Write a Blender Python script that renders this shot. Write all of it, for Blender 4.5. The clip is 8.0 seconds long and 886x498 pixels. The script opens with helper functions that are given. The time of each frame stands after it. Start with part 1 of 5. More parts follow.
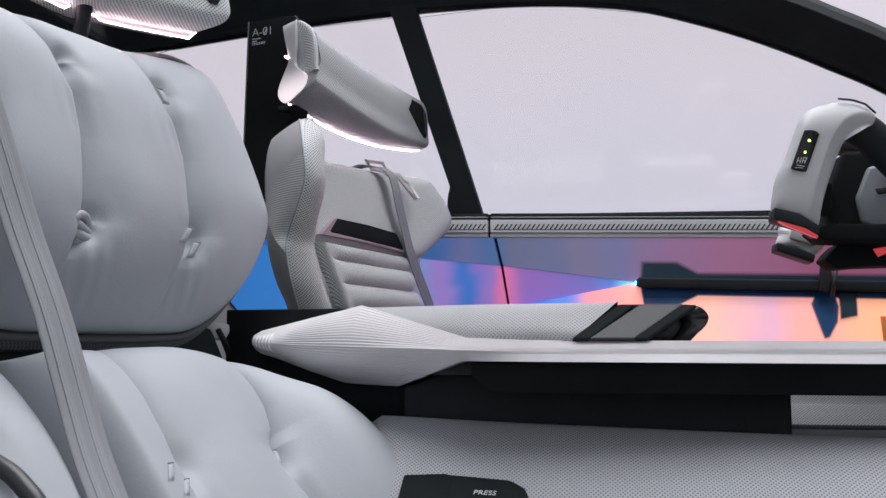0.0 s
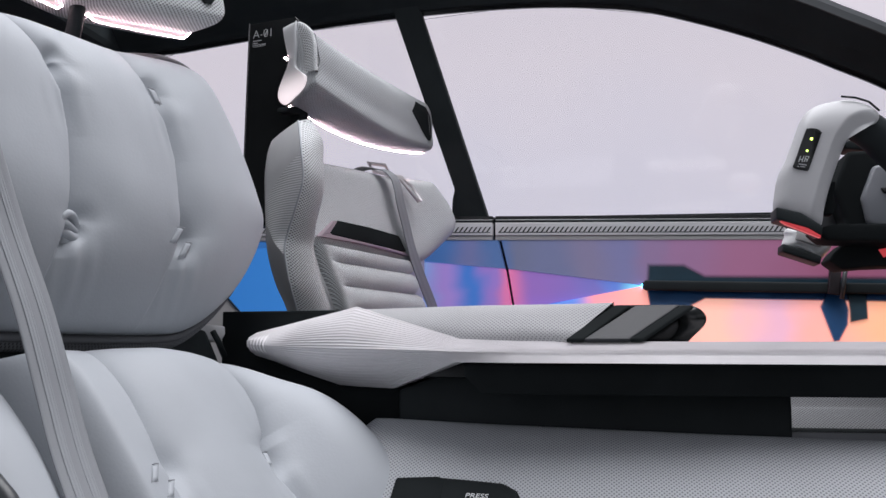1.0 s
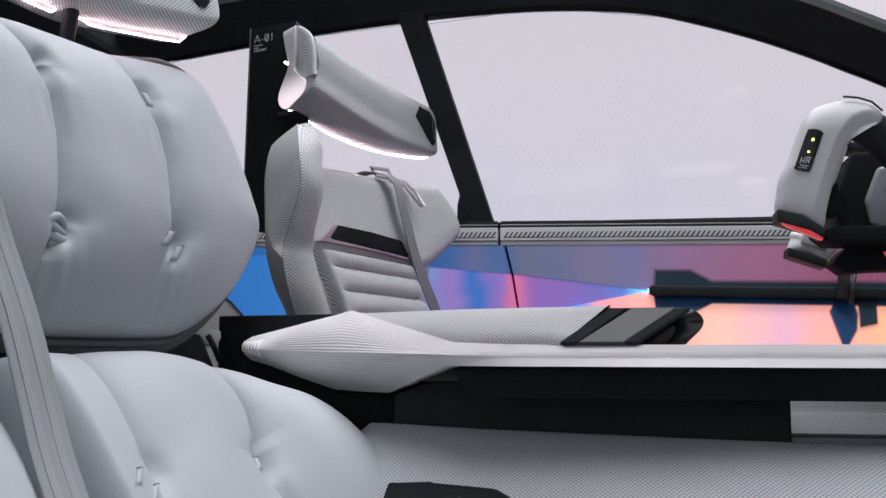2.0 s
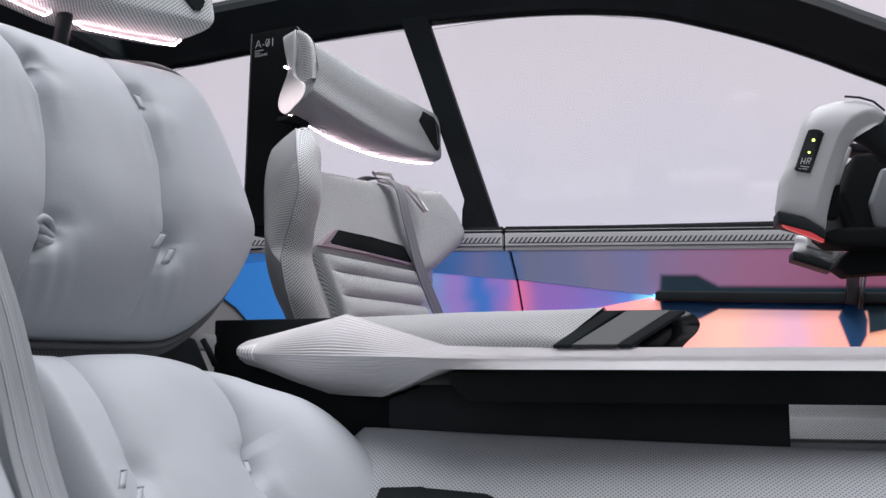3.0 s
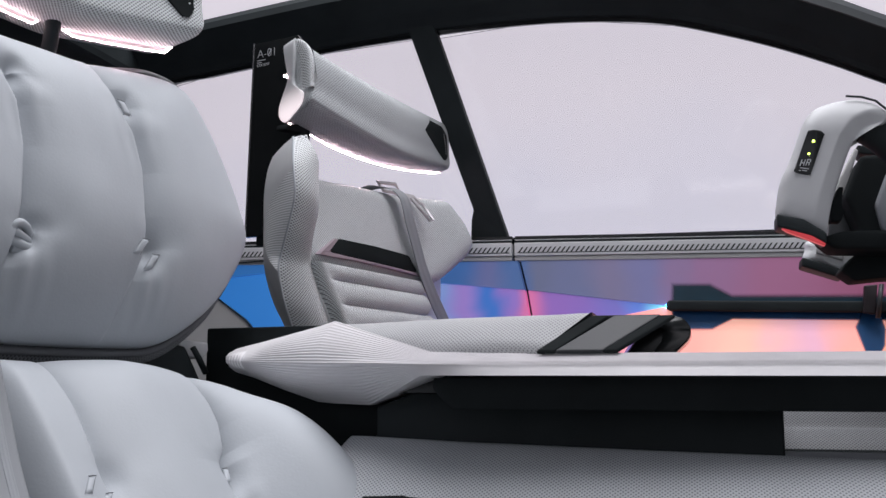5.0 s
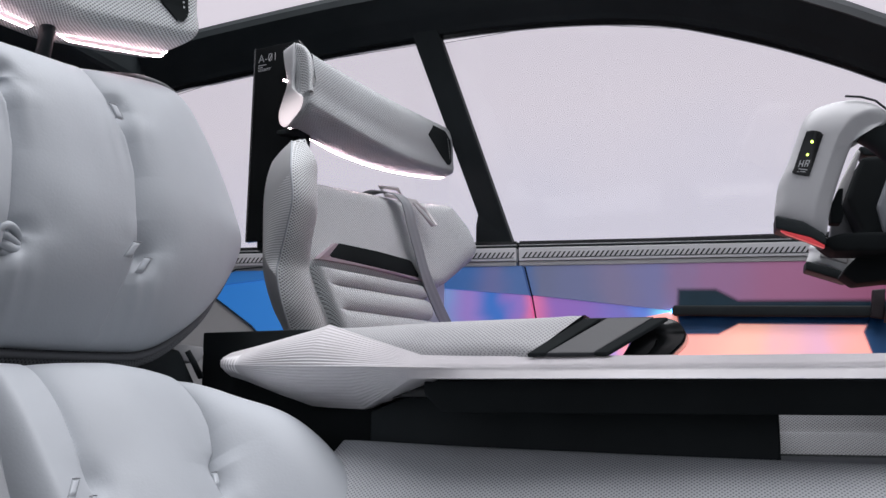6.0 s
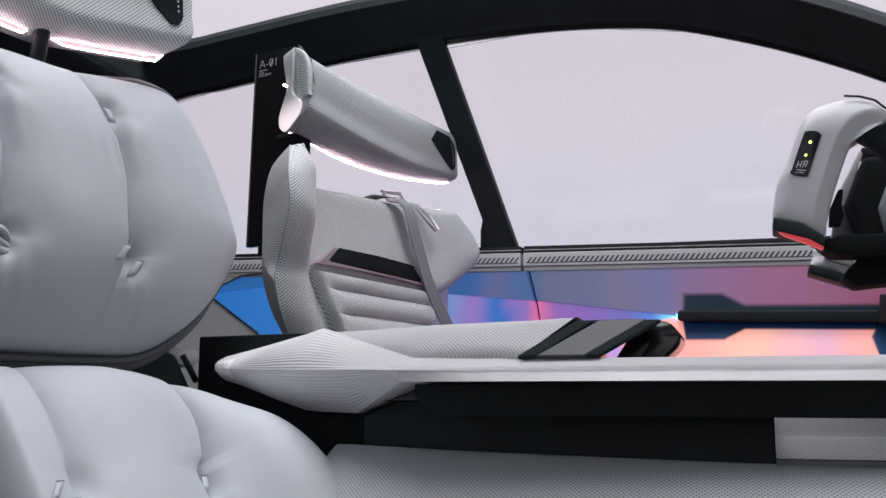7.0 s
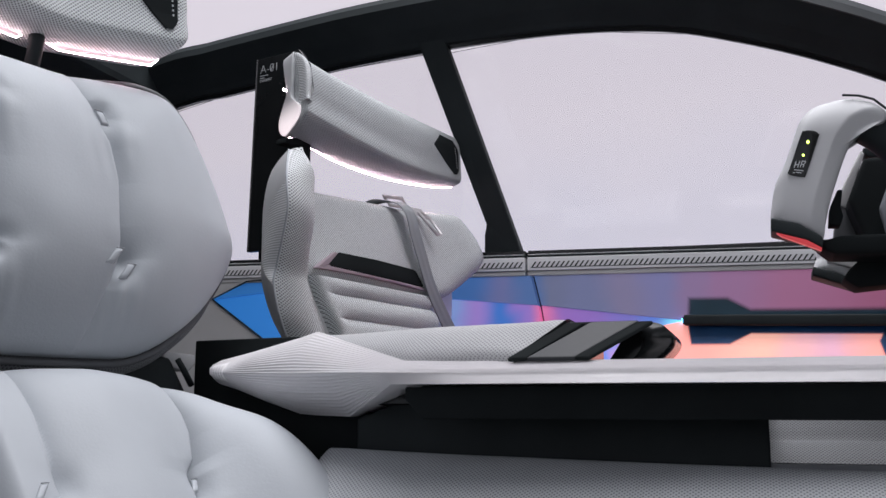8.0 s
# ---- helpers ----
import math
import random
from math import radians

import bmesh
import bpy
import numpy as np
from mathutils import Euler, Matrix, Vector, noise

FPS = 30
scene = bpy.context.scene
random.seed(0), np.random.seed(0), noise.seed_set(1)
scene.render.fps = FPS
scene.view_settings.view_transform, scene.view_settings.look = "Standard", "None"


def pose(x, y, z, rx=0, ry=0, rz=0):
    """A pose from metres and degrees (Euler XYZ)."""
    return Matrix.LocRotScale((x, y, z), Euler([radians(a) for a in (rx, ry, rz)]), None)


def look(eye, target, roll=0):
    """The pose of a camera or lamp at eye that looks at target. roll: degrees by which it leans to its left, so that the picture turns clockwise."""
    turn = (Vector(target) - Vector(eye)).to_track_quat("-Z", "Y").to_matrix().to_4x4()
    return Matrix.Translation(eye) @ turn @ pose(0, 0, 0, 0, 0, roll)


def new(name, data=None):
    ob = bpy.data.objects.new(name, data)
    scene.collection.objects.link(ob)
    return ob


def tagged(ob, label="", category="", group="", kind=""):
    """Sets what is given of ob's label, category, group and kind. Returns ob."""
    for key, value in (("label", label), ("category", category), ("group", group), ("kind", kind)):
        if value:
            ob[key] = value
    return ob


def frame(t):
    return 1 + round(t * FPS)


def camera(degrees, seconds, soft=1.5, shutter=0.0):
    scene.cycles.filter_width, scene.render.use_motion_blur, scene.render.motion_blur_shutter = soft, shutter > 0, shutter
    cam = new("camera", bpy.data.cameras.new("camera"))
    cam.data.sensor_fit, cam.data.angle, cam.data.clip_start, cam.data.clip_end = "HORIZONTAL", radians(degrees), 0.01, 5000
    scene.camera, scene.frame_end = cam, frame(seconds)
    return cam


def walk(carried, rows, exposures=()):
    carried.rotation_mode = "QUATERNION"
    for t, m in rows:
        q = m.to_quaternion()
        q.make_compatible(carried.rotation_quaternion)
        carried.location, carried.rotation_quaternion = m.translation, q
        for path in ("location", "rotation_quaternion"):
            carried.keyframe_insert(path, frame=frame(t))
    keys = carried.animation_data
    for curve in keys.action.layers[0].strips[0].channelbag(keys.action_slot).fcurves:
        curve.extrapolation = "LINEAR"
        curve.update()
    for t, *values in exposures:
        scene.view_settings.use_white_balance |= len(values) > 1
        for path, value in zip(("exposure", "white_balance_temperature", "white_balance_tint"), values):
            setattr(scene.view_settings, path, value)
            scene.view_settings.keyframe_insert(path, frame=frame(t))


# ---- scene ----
cam = camera(48.8, 8.0)
METRES, EYE, TILT, LEAN, TURN = 0.32, 0.65, 5.5, 0.0, 9.0
ROWS = [
    (0.0, 0.0, 0.0, 0.0, -0.0, 0.0, 0.0),
    (0.5, 0.0549, 0.0251, -0.0136, 0.53, 0.17, 0.04),
    (1.0, 0.1133, 0.0517, -0.0291, 1.1, 0.39, 0.1),
    (1.5, 0.168, 0.0752, -0.0417, 1.64, 0.63, 0.15),
    (3.0, 0.3378, 0.1465, -0.0896, 3.31, 1.49, 0.32),
    (3.5, 0.3925, 0.1684, -0.1033, 3.85, 1.75, 0.36),
    (4.0, 0.4521, 0.1934, -0.1178, 4.45, 2.02, 0.43),
    (4.5, 0.5063, 0.2158, -0.1315, 4.99, 2.27, 0.47),
    (6.0, 0.6758, 0.2826, -0.1694, 6.67, 3.02, 0.58),
    (6.5, 0.7312, 0.3045, -0.183, 7.22, 3.28, 0.62),
    (7.0, 0.7886, 0.3286, -0.199, 7.8, 3.57, 0.67),
    (7.5, 0.8419, 0.3506, -0.2123, 8.34, 3.81, 0.73),
    (8.0, 0.8989, 0.3741, -0.2264, 8.91, 4.08, 0.79),
]
walk(cam, [(t, pose(0, 0, EYE, TILT, LEAN, TURN) @ pose(METRES * x, METRES * y, METRES * z, 90 + pitch, roll, yaw)) for t, x, y, z, yaw, pitch, roll in ROWS])

# ---- world and large lights ----
world = bpy.data.worlds.new("studio")
scene.world = world
world.use_nodes = True
world.node_tree.nodes["Background"].inputs[0].default_value = (0.60, 0.56, 0.60, 1)
world.node_tree.nodes["Background"].inputs[1].default_value = 0.9


def lamp(name, m, power, sx, sy, colour):
    data = bpy.data.lights.new(name, "AREA")
    data.shape, data.size, data.size_y, data.energy, data.color = "RECTANGLE", sx, sy, power, colour
    ob = new(name, data)
    ob.matrix_basis = m
    return ob


# the studio's overhead softbox
lamp("softbox", look((0.0, 1.7, 4.2), (-0.2, 1.5, 0.6)), 205, 3.4, 3.0, (0.96, 0.955, 1.0))

# ---- materials ----


def material(name, colour, rough=0.5, metal=0.0, grain=(0, 0.0), mottle=0.06, mscale=9.0, emit=None, coat=0.0, spec=0.5):
    """Principled surface with a two-scale tone variation and a fine relief (grain: scale, strength)."""
    m = bpy.data.materials.new(name)
    m.use_nodes = True
    nt = m.node_tree
    b = nt.nodes["Principled BSDF"]
    b.inputs["Roughness"].default_value, b.inputs["Metallic"].default_value = rough, metal
    b.inputs["Coat Weight"].default_value, b.inputs["Specular IOR Level"].default_value = coat, spec
    tc = nt.nodes.new("ShaderNodeTexCoord")
    n1 = nt.nodes.new("ShaderNodeTexNoise")
    n1.inputs["Scale"].default_value, n1.inputs["Detail"].default_value = mscale, 6
    nt.links.new(tc.outputs["Object"], n1.inputs["Vector"])
    ramp = nt.nodes.new("ShaderNodeMapRange")
    ramp.inputs["From Min"].default_value, ramp.inputs["From Max"].default_value = 0.3, 0.7
    ramp.inputs["To Min"].default_value, ramp.inputs["To Max"].default_value = 1 - mottle, 1 + mottle * 0.4
    nt.links.new(n1.outputs["Fac"], ramp.inputs["Value"])
    mix = nt.nodes.new("ShaderNodeVectorMath")
    mix.operation = "SCALE"
    mix.inputs[0].default_value = colour[:3]
    nt.links.new(ramp.outputs["Result"], mix.inputs["Scale"])
    nt.links.new(mix.outputs["Vector"], b.inputs["Base Color"])
    rr = nt.nodes.new("ShaderNodeMapRange")
    rr.inputs["To Min"].default_value, rr.inputs["To Max"].default_value = max(rough - 0.06, 0.02), min(rough + 0.08, 1)
    nt.links.new(n1.outputs["Fac"], rr.inputs["Value"])
    nt.links.new(rr.outputs["Result"], b.inputs["Roughness"])
    if grain[1]:
        n2 = nt.nodes.new("ShaderNodeTexNoise")
        n2.inputs["Scale"].default_value, n2.inputs["Detail"].default_value = grain[0], 4
        nt.links.new(tc.outputs["Object"], n2.inputs["Vector"])
        bump = nt.nodes.new("ShaderNodeBump")
        bump.inputs["Strength"].default_value, bump.inputs["Distance"].default_value = grain[1], 0.002
        nt.links.new(n2.outputs["Fac"], bump.inputs["Height"])
        nt.links.new(bump.outputs["Normal"], b.inputs["Normal"])
    if emit:
        b.inputs["Emission Color"].default_value, b.inputs["Emission Strength"].default_value = (*emit[0], 1), emit[1]
    return m


def mesh_fabric(name, light, dark, pitch, hole=0.30, soft=0.10, twill=1.0, spin=45.0):
    """Knitted spacer mesh: rows of small dark eyelets, laid out in metres by the UV map."""
    m = material(name, light, 0.85, grain=(900, 0.25))
    nt = m.node_tree
    b = nt.nodes["Principled BSDF"]
    uv = nt.nodes.new("ShaderNodeUVMap")
    mp = nt.nodes.new("ShaderNodeMapping")
    mp.inputs["Scale"].default_value = (1 / pitch, 1 / pitch, 1)
    rot = nt.nodes.new("ShaderNodeMapping")
    rot.inputs["Rotation"].default_value = (0, 0, radians(spin))
    vor = nt.nodes.new("ShaderNodeTexVoronoi")
    vor.voronoi_dimensions = "2D"
    vor.inputs["Scale"].default_value, vor.inputs["Randomness"].default_value = 1.0, 0.06
    nt.links.new(uv.outputs["UV"], mp.inputs["Vector"])
    nt.links.new(mp.outputs["Vector"], rot.inputs["Vector"])
    draw = nt.nodes.new("ShaderNodeMapping")
    draw.inputs["Scale"].default_value = (1, twill, 1)
    nt.links.new(rot.outputs["Vector"], draw.inputs["Vector"])
    nt.links.new(draw.outputs["Vector"], vor.inputs["Vector"])
    mask = nt.nodes.new("ShaderNodeMapRange")
    mask.interpolation_type = "SMOOTHSTEP"
    mask.inputs["From Min"].default_value, mask.inputs["From Max"].default_value = hole - soft, hole + soft
    nt.links.new(vor.outputs["Distance"], mask.inputs["Value"])
    src = b.inputs["Base Color"].links[0].from_socket
    mix = nt.nodes.new("ShaderNodeMix")
    mix.data_type = "RGBA"
    mix.inputs["A"].default_value = (*dark, 1)
    nt.links.new(mask.outputs["Result"], mix.inputs["Factor"])
    nt.links.new(src, mix.inputs["B"])
    nt.links.new(mix.outputs["Result"], b.inputs["Base Color"])
    bump = nt.nodes.new("ShaderNodeBump")
    bump.inputs["Strength"].default_value, bump.inputs["Distance"].default_value = 0.6, 0.001
    nt.links.new(mask.outputs["Result"], bump.inputs["Height"])
    nt.links.new(bump.outputs["Normal"], b.inputs["Normal"])
    return m


def rib_fabric(name, light, dark, pitch):
    """Knit with fine parallel ribs that run along u, slightly uneven."""
    m = bpy.data.materials.new(name)
    m.use_nodes = True
    nt = m.node_tree
    b = nt.nodes["Principled BSDF"]
    b.inputs["Roughness"].default_value = 0.85
    tc = nt.nodes.new("ShaderNodeTexCoord")
    sep = nt.nodes.new("ShaderNodeSeparateXYZ")
    nt.links.new(tc.outputs["UV"], sep.inputs["Vector"])
    n1 = nt.nodes.new("ShaderNodeTexNoise")
    n1.inputs["Scale"].default_value = 60
    nt.links.new(tc.outputs["UV"], n1.inputs["Vector"])
    mad = nt.nodes.new("ShaderNodeMath")
    mad.operation = "MULTIPLY_ADD"
    mad.inputs[1].default_value = 0.0012
    nt.links.new(n1.outputs["Fac"], mad.inputs[0])
    nt.links.new(sep.outputs["Y"], mad.inputs[2])
    mul = nt.nodes.new("ShaderNodeMath")
    mul.operation = "MULTIPLY"
    mul.inputs[1].default_value = 2 * math.pi / pitch
    nt.links.new(mad.outputs[0], mul.inputs[0])
    sn = nt.nodes.new("ShaderNodeMath")
    sn.operation = "SINE"
    nt.links.new(mul.outputs[0], sn.inputs[0])
    mr = nt.nodes.new("ShaderNodeMapRange")
    mr.inputs["From Min"].default_value, mr.inputs["From Max"].default_value = -1.0, 0.3
    nt.links.new(sn.outputs[0], mr.inputs["Value"])
    mix = nt.nodes.new("ShaderNodeMix")
    mix.data_type = "RGBA"
    mix.inputs["A"].default_value, mix.inputs["B"].default_value = (*dark, 1), (*light, 1)
    nt.links.new(mr.outputs["Result"], mix.inputs["Factor"])
    nt.links.new(mix.outputs["Result"], b.inputs["Base Color"])
    bump = nt.nodes.new("ShaderNodeBump")
    bump.inputs["Strength"].default_value, bump.inputs["Distance"].default_value = 0.4, 0.001
    nt.links.new(mr.outputs["Result"], bump.inputs["Height"])
    nt.links.new(bump.outputs["Normal"], b.inputs["Normal"])
    return m


def gradient_panel(name, stops, rough, glow):
    """Iridescent trim film, coloured along the car; its lighting is put into emission."""
    m = bpy.data.materials.new(name)
    m.use_nodes = True
    nt = m.node_tree
    b = nt.nodes["Principled BSDF"]
    tc = nt.nodes.new("ShaderNodeTexCoord")
    sep = nt.nodes.new("ShaderNodeSeparateXYZ")
    wob = nt.nodes.new("ShaderNodeTexNoise")
    wob.inputs["Scale"].default_value = 4
    wob.inputs["Detail"].default_value = 3
    wob.inputs["Distortion"].default_value = 0.6
    nt.links.new(tc.outputs["Object"], wob.inputs["Vector"])
    nt.links.new(tc.outputs["Object"], sep.inputs["Vector"])
    lo, hi = stops[0][0], stops[-1][0]
    mr = nt.nodes.new("ShaderNodeMapRange")
    mr.inputs["From Min"].default_value, mr.inputs["From Max"].default_value = lo, hi
    add = nt.nodes.new("ShaderNodeMath")
    add.operation = "MULTIPLY_ADD"
    add.inputs[1].default_value = 0.18
    nt.links.new(wob.outputs["Fac"], add.inputs[0])
    nt.links.new(sep.outputs["X"], add.inputs[2])
    sub = nt.nodes.new("ShaderNodeMath")
    sub.operation = "SUBTRACT"
    sub.inputs[1].default_value = 0.09
    nt.links.new(add.outputs[0], sub.inputs[0])
    nt.links.new(sub.outputs[0], mr.inputs["Value"])
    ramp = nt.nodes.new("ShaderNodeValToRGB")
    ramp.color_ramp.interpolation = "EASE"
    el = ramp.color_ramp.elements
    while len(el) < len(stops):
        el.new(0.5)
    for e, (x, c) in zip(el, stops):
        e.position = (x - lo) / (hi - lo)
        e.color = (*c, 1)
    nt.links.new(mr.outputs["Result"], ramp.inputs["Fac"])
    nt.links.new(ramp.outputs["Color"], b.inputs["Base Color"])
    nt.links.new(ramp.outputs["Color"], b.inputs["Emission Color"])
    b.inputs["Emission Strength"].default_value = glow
    b.inputs["Roughness"].default_value = rough
    return m


def srgb(r, g, b):
    return tuple(((v / 255 + 0.055) / 1.055) ** 2.4 if v > 10 else v / 255 / 12.92 for v in (r, g, b))


LEATHER = material("white_leather", (0.462, 0.490, 0.524), 0.6, grain=(260, 0.12), mottle=0.05)
SHELL = material("satin_shell", (0.82, 0.835, 0.845), 0.4, grain=(150, 0.03))
WHITE = material("white_plastic", (0.57, 0.575, 0.59), 0.5, grain=(300, 0.05))
RIBBED = material("ribbed_white", (0.77, 0.75, 0.765), 0.42, grain=(200, 0.05))
BLACK = material("black_trim", (0.027, 0.0330, 0.0355), 0.6, grain=(300, 0.08), mottle=0.2, spec=0.14)
GLOSS = material("gloss_black", (0.013, 0.0145, 0.0155), 0.16, mottle=0.2, spec=0.35)
DARKGREY = material("dark_grey_panel", (0.05, 0.055, 0.06), 0.4, grain=(400, 0.08), mottle=0.15)
ALLOY = material("brushed_alloy", (0.80, 0.80, 0.82), 0.45, metal=0.0, grain=(500, 0.05))
STEEL = material("polished_steel", (0.75, 0.73, 0.74), 0.2, metal=0.9)
BUCKLE = material("pale_buckle", (0.78, 0.74, 0.76), 0.3, metal=0.25)
WEBBING = material("belt_webbing", (0.29, 0.303, 0.322), 0.7, grain=(900, 0.2))
# tone for the shade drawn into the straps' side creases
CREASE_GREY = material("leather_crease_shade", (0.33, 0.35, 0.38), 0.7, grain=(800, 0.3))
EDGING = material("dark_edging", (0.125, 0.13, 0.14), 0.7, grain=(800, 0.3))
PIPING = material("grey_piping", (0.30, 0.31, 0.33), 0.7, grain=(800, 0.3))
MESH_BIG = mesh_fabric("panel_mesh", (0.51, 0.528, 0.553), (0.225, 0.234, 0.248), 0.0044, 0.29)
MESH_SEAT = mesh_fabric("seat_mesh", (0.77, 0.80, 0.81), (0.14, 0.15, 0.155), 0.0042, 0.30)
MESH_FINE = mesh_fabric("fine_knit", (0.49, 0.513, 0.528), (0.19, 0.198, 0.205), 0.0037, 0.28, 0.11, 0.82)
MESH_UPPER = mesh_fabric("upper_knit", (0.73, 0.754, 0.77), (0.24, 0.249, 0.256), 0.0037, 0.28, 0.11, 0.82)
MESH_RIB = rib_fabric("ribbed_knit", (0.93, 0.94, 0.95), (0.52, 0.53, 0.54), 0.0044)
MESH_OPEN = mesh_fabric("open_knit", (0.84, 0.86, 0.87), (0.16, 0.17, 0.175), 0.0043, 0.31)
MESH_DARK = mesh_fabric("grey_knit", (0.20, 0.207, 0.22), (0.06, 0.064, 0.07), 0.0040, 0.30)
MESH_POCKET = mesh_fabric("pocket_knit", (0.25, 0.256, 0.268), (0.08, 0.084, 0.09), 0.0038, 0.29)
MESH_PAD = mesh_fabric("armrest_knit", (0.46, 0.462, 0.476), (0.27, 0.272, 0.28), 0.0042, 0.30)
GLOWSTRIP = material("light_strip", (0.9, 0.85, 0.88), 0.4, emit=((1.0, 0.70, 0.77), 46.0))
DIFFUSER = material("milky_diffuser", (0.6, 0.52, 0.55), 0.4, emit=((1.0, 0.72, 0.78), 0.35))
# end plate is no lamp; the strip's light on it is put into emission
SPILL_END = material("strip_spill_end", (0.70, 0.71, 0.72), 0.38, grain=(300, 0.05), emit=((1.0, 0.86, 0.90), 0.6))


def foot_spill(m, c0, c1, strength):
    """Painted strip spill: emission fades from c1 up to c0 along the second UV coordinate."""
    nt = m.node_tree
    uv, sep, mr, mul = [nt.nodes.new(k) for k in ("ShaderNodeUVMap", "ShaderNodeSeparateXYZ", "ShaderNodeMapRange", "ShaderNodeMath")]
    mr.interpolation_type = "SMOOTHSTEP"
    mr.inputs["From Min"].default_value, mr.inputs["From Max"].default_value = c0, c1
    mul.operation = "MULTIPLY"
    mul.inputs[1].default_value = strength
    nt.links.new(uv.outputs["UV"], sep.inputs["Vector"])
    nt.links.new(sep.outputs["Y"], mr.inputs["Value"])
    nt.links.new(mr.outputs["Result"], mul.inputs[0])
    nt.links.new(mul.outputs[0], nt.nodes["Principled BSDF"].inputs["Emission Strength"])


foot_spill(SPILL_END, 0.45, 0.03, 0.9)
REDGLOW = material("red_light", (0.24, 0.022, 0.028), 0.4, emit=((1.0, 0.09, 0.11), 0.42))
LED = material("green_led", (0.6, 0.8, 0.1), 0.4, emit=((0.7, 1.0, 0.15), 5.0))
PRINT = material("white_print", (0.62, 0.64, 0.66), 0.6)
# the lighting on the backdrop is put into its own emission
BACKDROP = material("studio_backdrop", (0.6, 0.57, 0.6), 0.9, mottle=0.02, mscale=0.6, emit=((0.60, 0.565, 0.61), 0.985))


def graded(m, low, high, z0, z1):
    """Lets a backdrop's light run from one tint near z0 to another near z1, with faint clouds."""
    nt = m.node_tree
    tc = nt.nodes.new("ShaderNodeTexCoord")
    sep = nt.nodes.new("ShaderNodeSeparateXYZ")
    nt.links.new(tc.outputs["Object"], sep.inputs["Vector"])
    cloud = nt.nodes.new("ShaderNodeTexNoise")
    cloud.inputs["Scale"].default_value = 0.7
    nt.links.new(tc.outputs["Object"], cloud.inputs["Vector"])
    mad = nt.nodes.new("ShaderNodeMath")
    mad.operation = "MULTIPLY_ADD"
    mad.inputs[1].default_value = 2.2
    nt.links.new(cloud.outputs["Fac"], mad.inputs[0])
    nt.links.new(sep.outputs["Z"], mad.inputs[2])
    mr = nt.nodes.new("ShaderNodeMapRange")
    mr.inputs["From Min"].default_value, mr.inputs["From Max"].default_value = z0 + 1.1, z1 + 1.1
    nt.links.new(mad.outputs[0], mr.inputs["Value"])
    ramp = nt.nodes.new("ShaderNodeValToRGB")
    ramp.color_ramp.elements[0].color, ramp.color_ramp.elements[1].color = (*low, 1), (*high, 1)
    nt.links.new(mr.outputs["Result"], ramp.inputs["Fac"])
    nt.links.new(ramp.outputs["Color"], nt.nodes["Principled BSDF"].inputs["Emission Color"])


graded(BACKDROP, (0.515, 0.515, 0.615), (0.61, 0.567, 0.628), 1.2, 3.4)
# unseen east wall: emission added to light the cabin from ahead
EAST_FILL = material("glowing_east_fill", (0.6, 0.6, 0.6), 0.9, mottle=0.02, mscale=0.6, emit=((0.56, 0.58, 0.60), 0.42))
graded(EAST_FILL, (0.26, 0.27, 0.28), (0.72, 0.75, 0.78), 0.3, 4.2)
# unseen south wall: emission added as fill from the near side
SOUTH_FILL = material("glowing_south_fill", (0.6, 0.6, 0.6), 0.9, mottle=0.02, mscale=0.6, emit=((0.54, 0.55, 0.61), 0.9))
PAINTED = material("grey_studio_paint", (0.55, 0.56, 0.57), 0.9, mottle=0.05, mscale=0.8)
MATT = material("matt_black", (0.0180, 0.0210, 0.0222), 0.8, mottle=0.2, spec=0.03)
# the hub pad's shade is put into this darker grey
SHADED_PAD = material("shaded_satin_pad", (0.27, 0.285, 0.31), 0.45, grain=(300, 0.05))
CHARCOAL = material("charcoal_satin", (0.030, 0.032, 0.037), 0.45, grain=(400, 0.08), mottle=0.15, spec=0.2)
FLOORING = material("studio_floor", (0.24, 0.24, 0.245), 0.5, grain=(60, 0.1))
CARPET = material("black_carpet", (0.012, 0.012, 0.013), 0.95, grain=(600, 0.5), spec=0.1)
LINER = material("grey_liner", (0.50, 0.50, 0.50), 0.8, grain=(700, 0.2))
PINKLIP = material("pink_metal_lip", (0.52, 0.42, 0.47), 0.3, metal=0.5)
ROSE = material("rose_metal", (0.035, 0.028, 0.032), 0.3, metal=0.3)
ORANGE = material("orange_switch", (0.9, 0.25, 0.05), 0.4)

# films are no lamps; coloured light on the doors is painted into their glow
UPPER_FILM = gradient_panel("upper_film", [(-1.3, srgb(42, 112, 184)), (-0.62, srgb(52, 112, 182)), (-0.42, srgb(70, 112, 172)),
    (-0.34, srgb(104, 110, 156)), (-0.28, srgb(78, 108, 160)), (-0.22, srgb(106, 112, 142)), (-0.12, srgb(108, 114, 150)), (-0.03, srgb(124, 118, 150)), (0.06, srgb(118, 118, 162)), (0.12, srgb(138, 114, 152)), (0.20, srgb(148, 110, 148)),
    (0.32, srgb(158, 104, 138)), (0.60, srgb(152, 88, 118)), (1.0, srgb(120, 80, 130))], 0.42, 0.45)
# the last, cyan stop paints the tip light's spill on the wedge
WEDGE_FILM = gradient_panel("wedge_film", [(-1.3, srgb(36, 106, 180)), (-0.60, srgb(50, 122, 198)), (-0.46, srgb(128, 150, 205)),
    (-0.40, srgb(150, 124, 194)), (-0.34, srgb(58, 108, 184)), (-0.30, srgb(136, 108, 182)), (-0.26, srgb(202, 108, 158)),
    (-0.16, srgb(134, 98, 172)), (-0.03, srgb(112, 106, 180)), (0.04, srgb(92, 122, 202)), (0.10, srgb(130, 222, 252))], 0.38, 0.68)
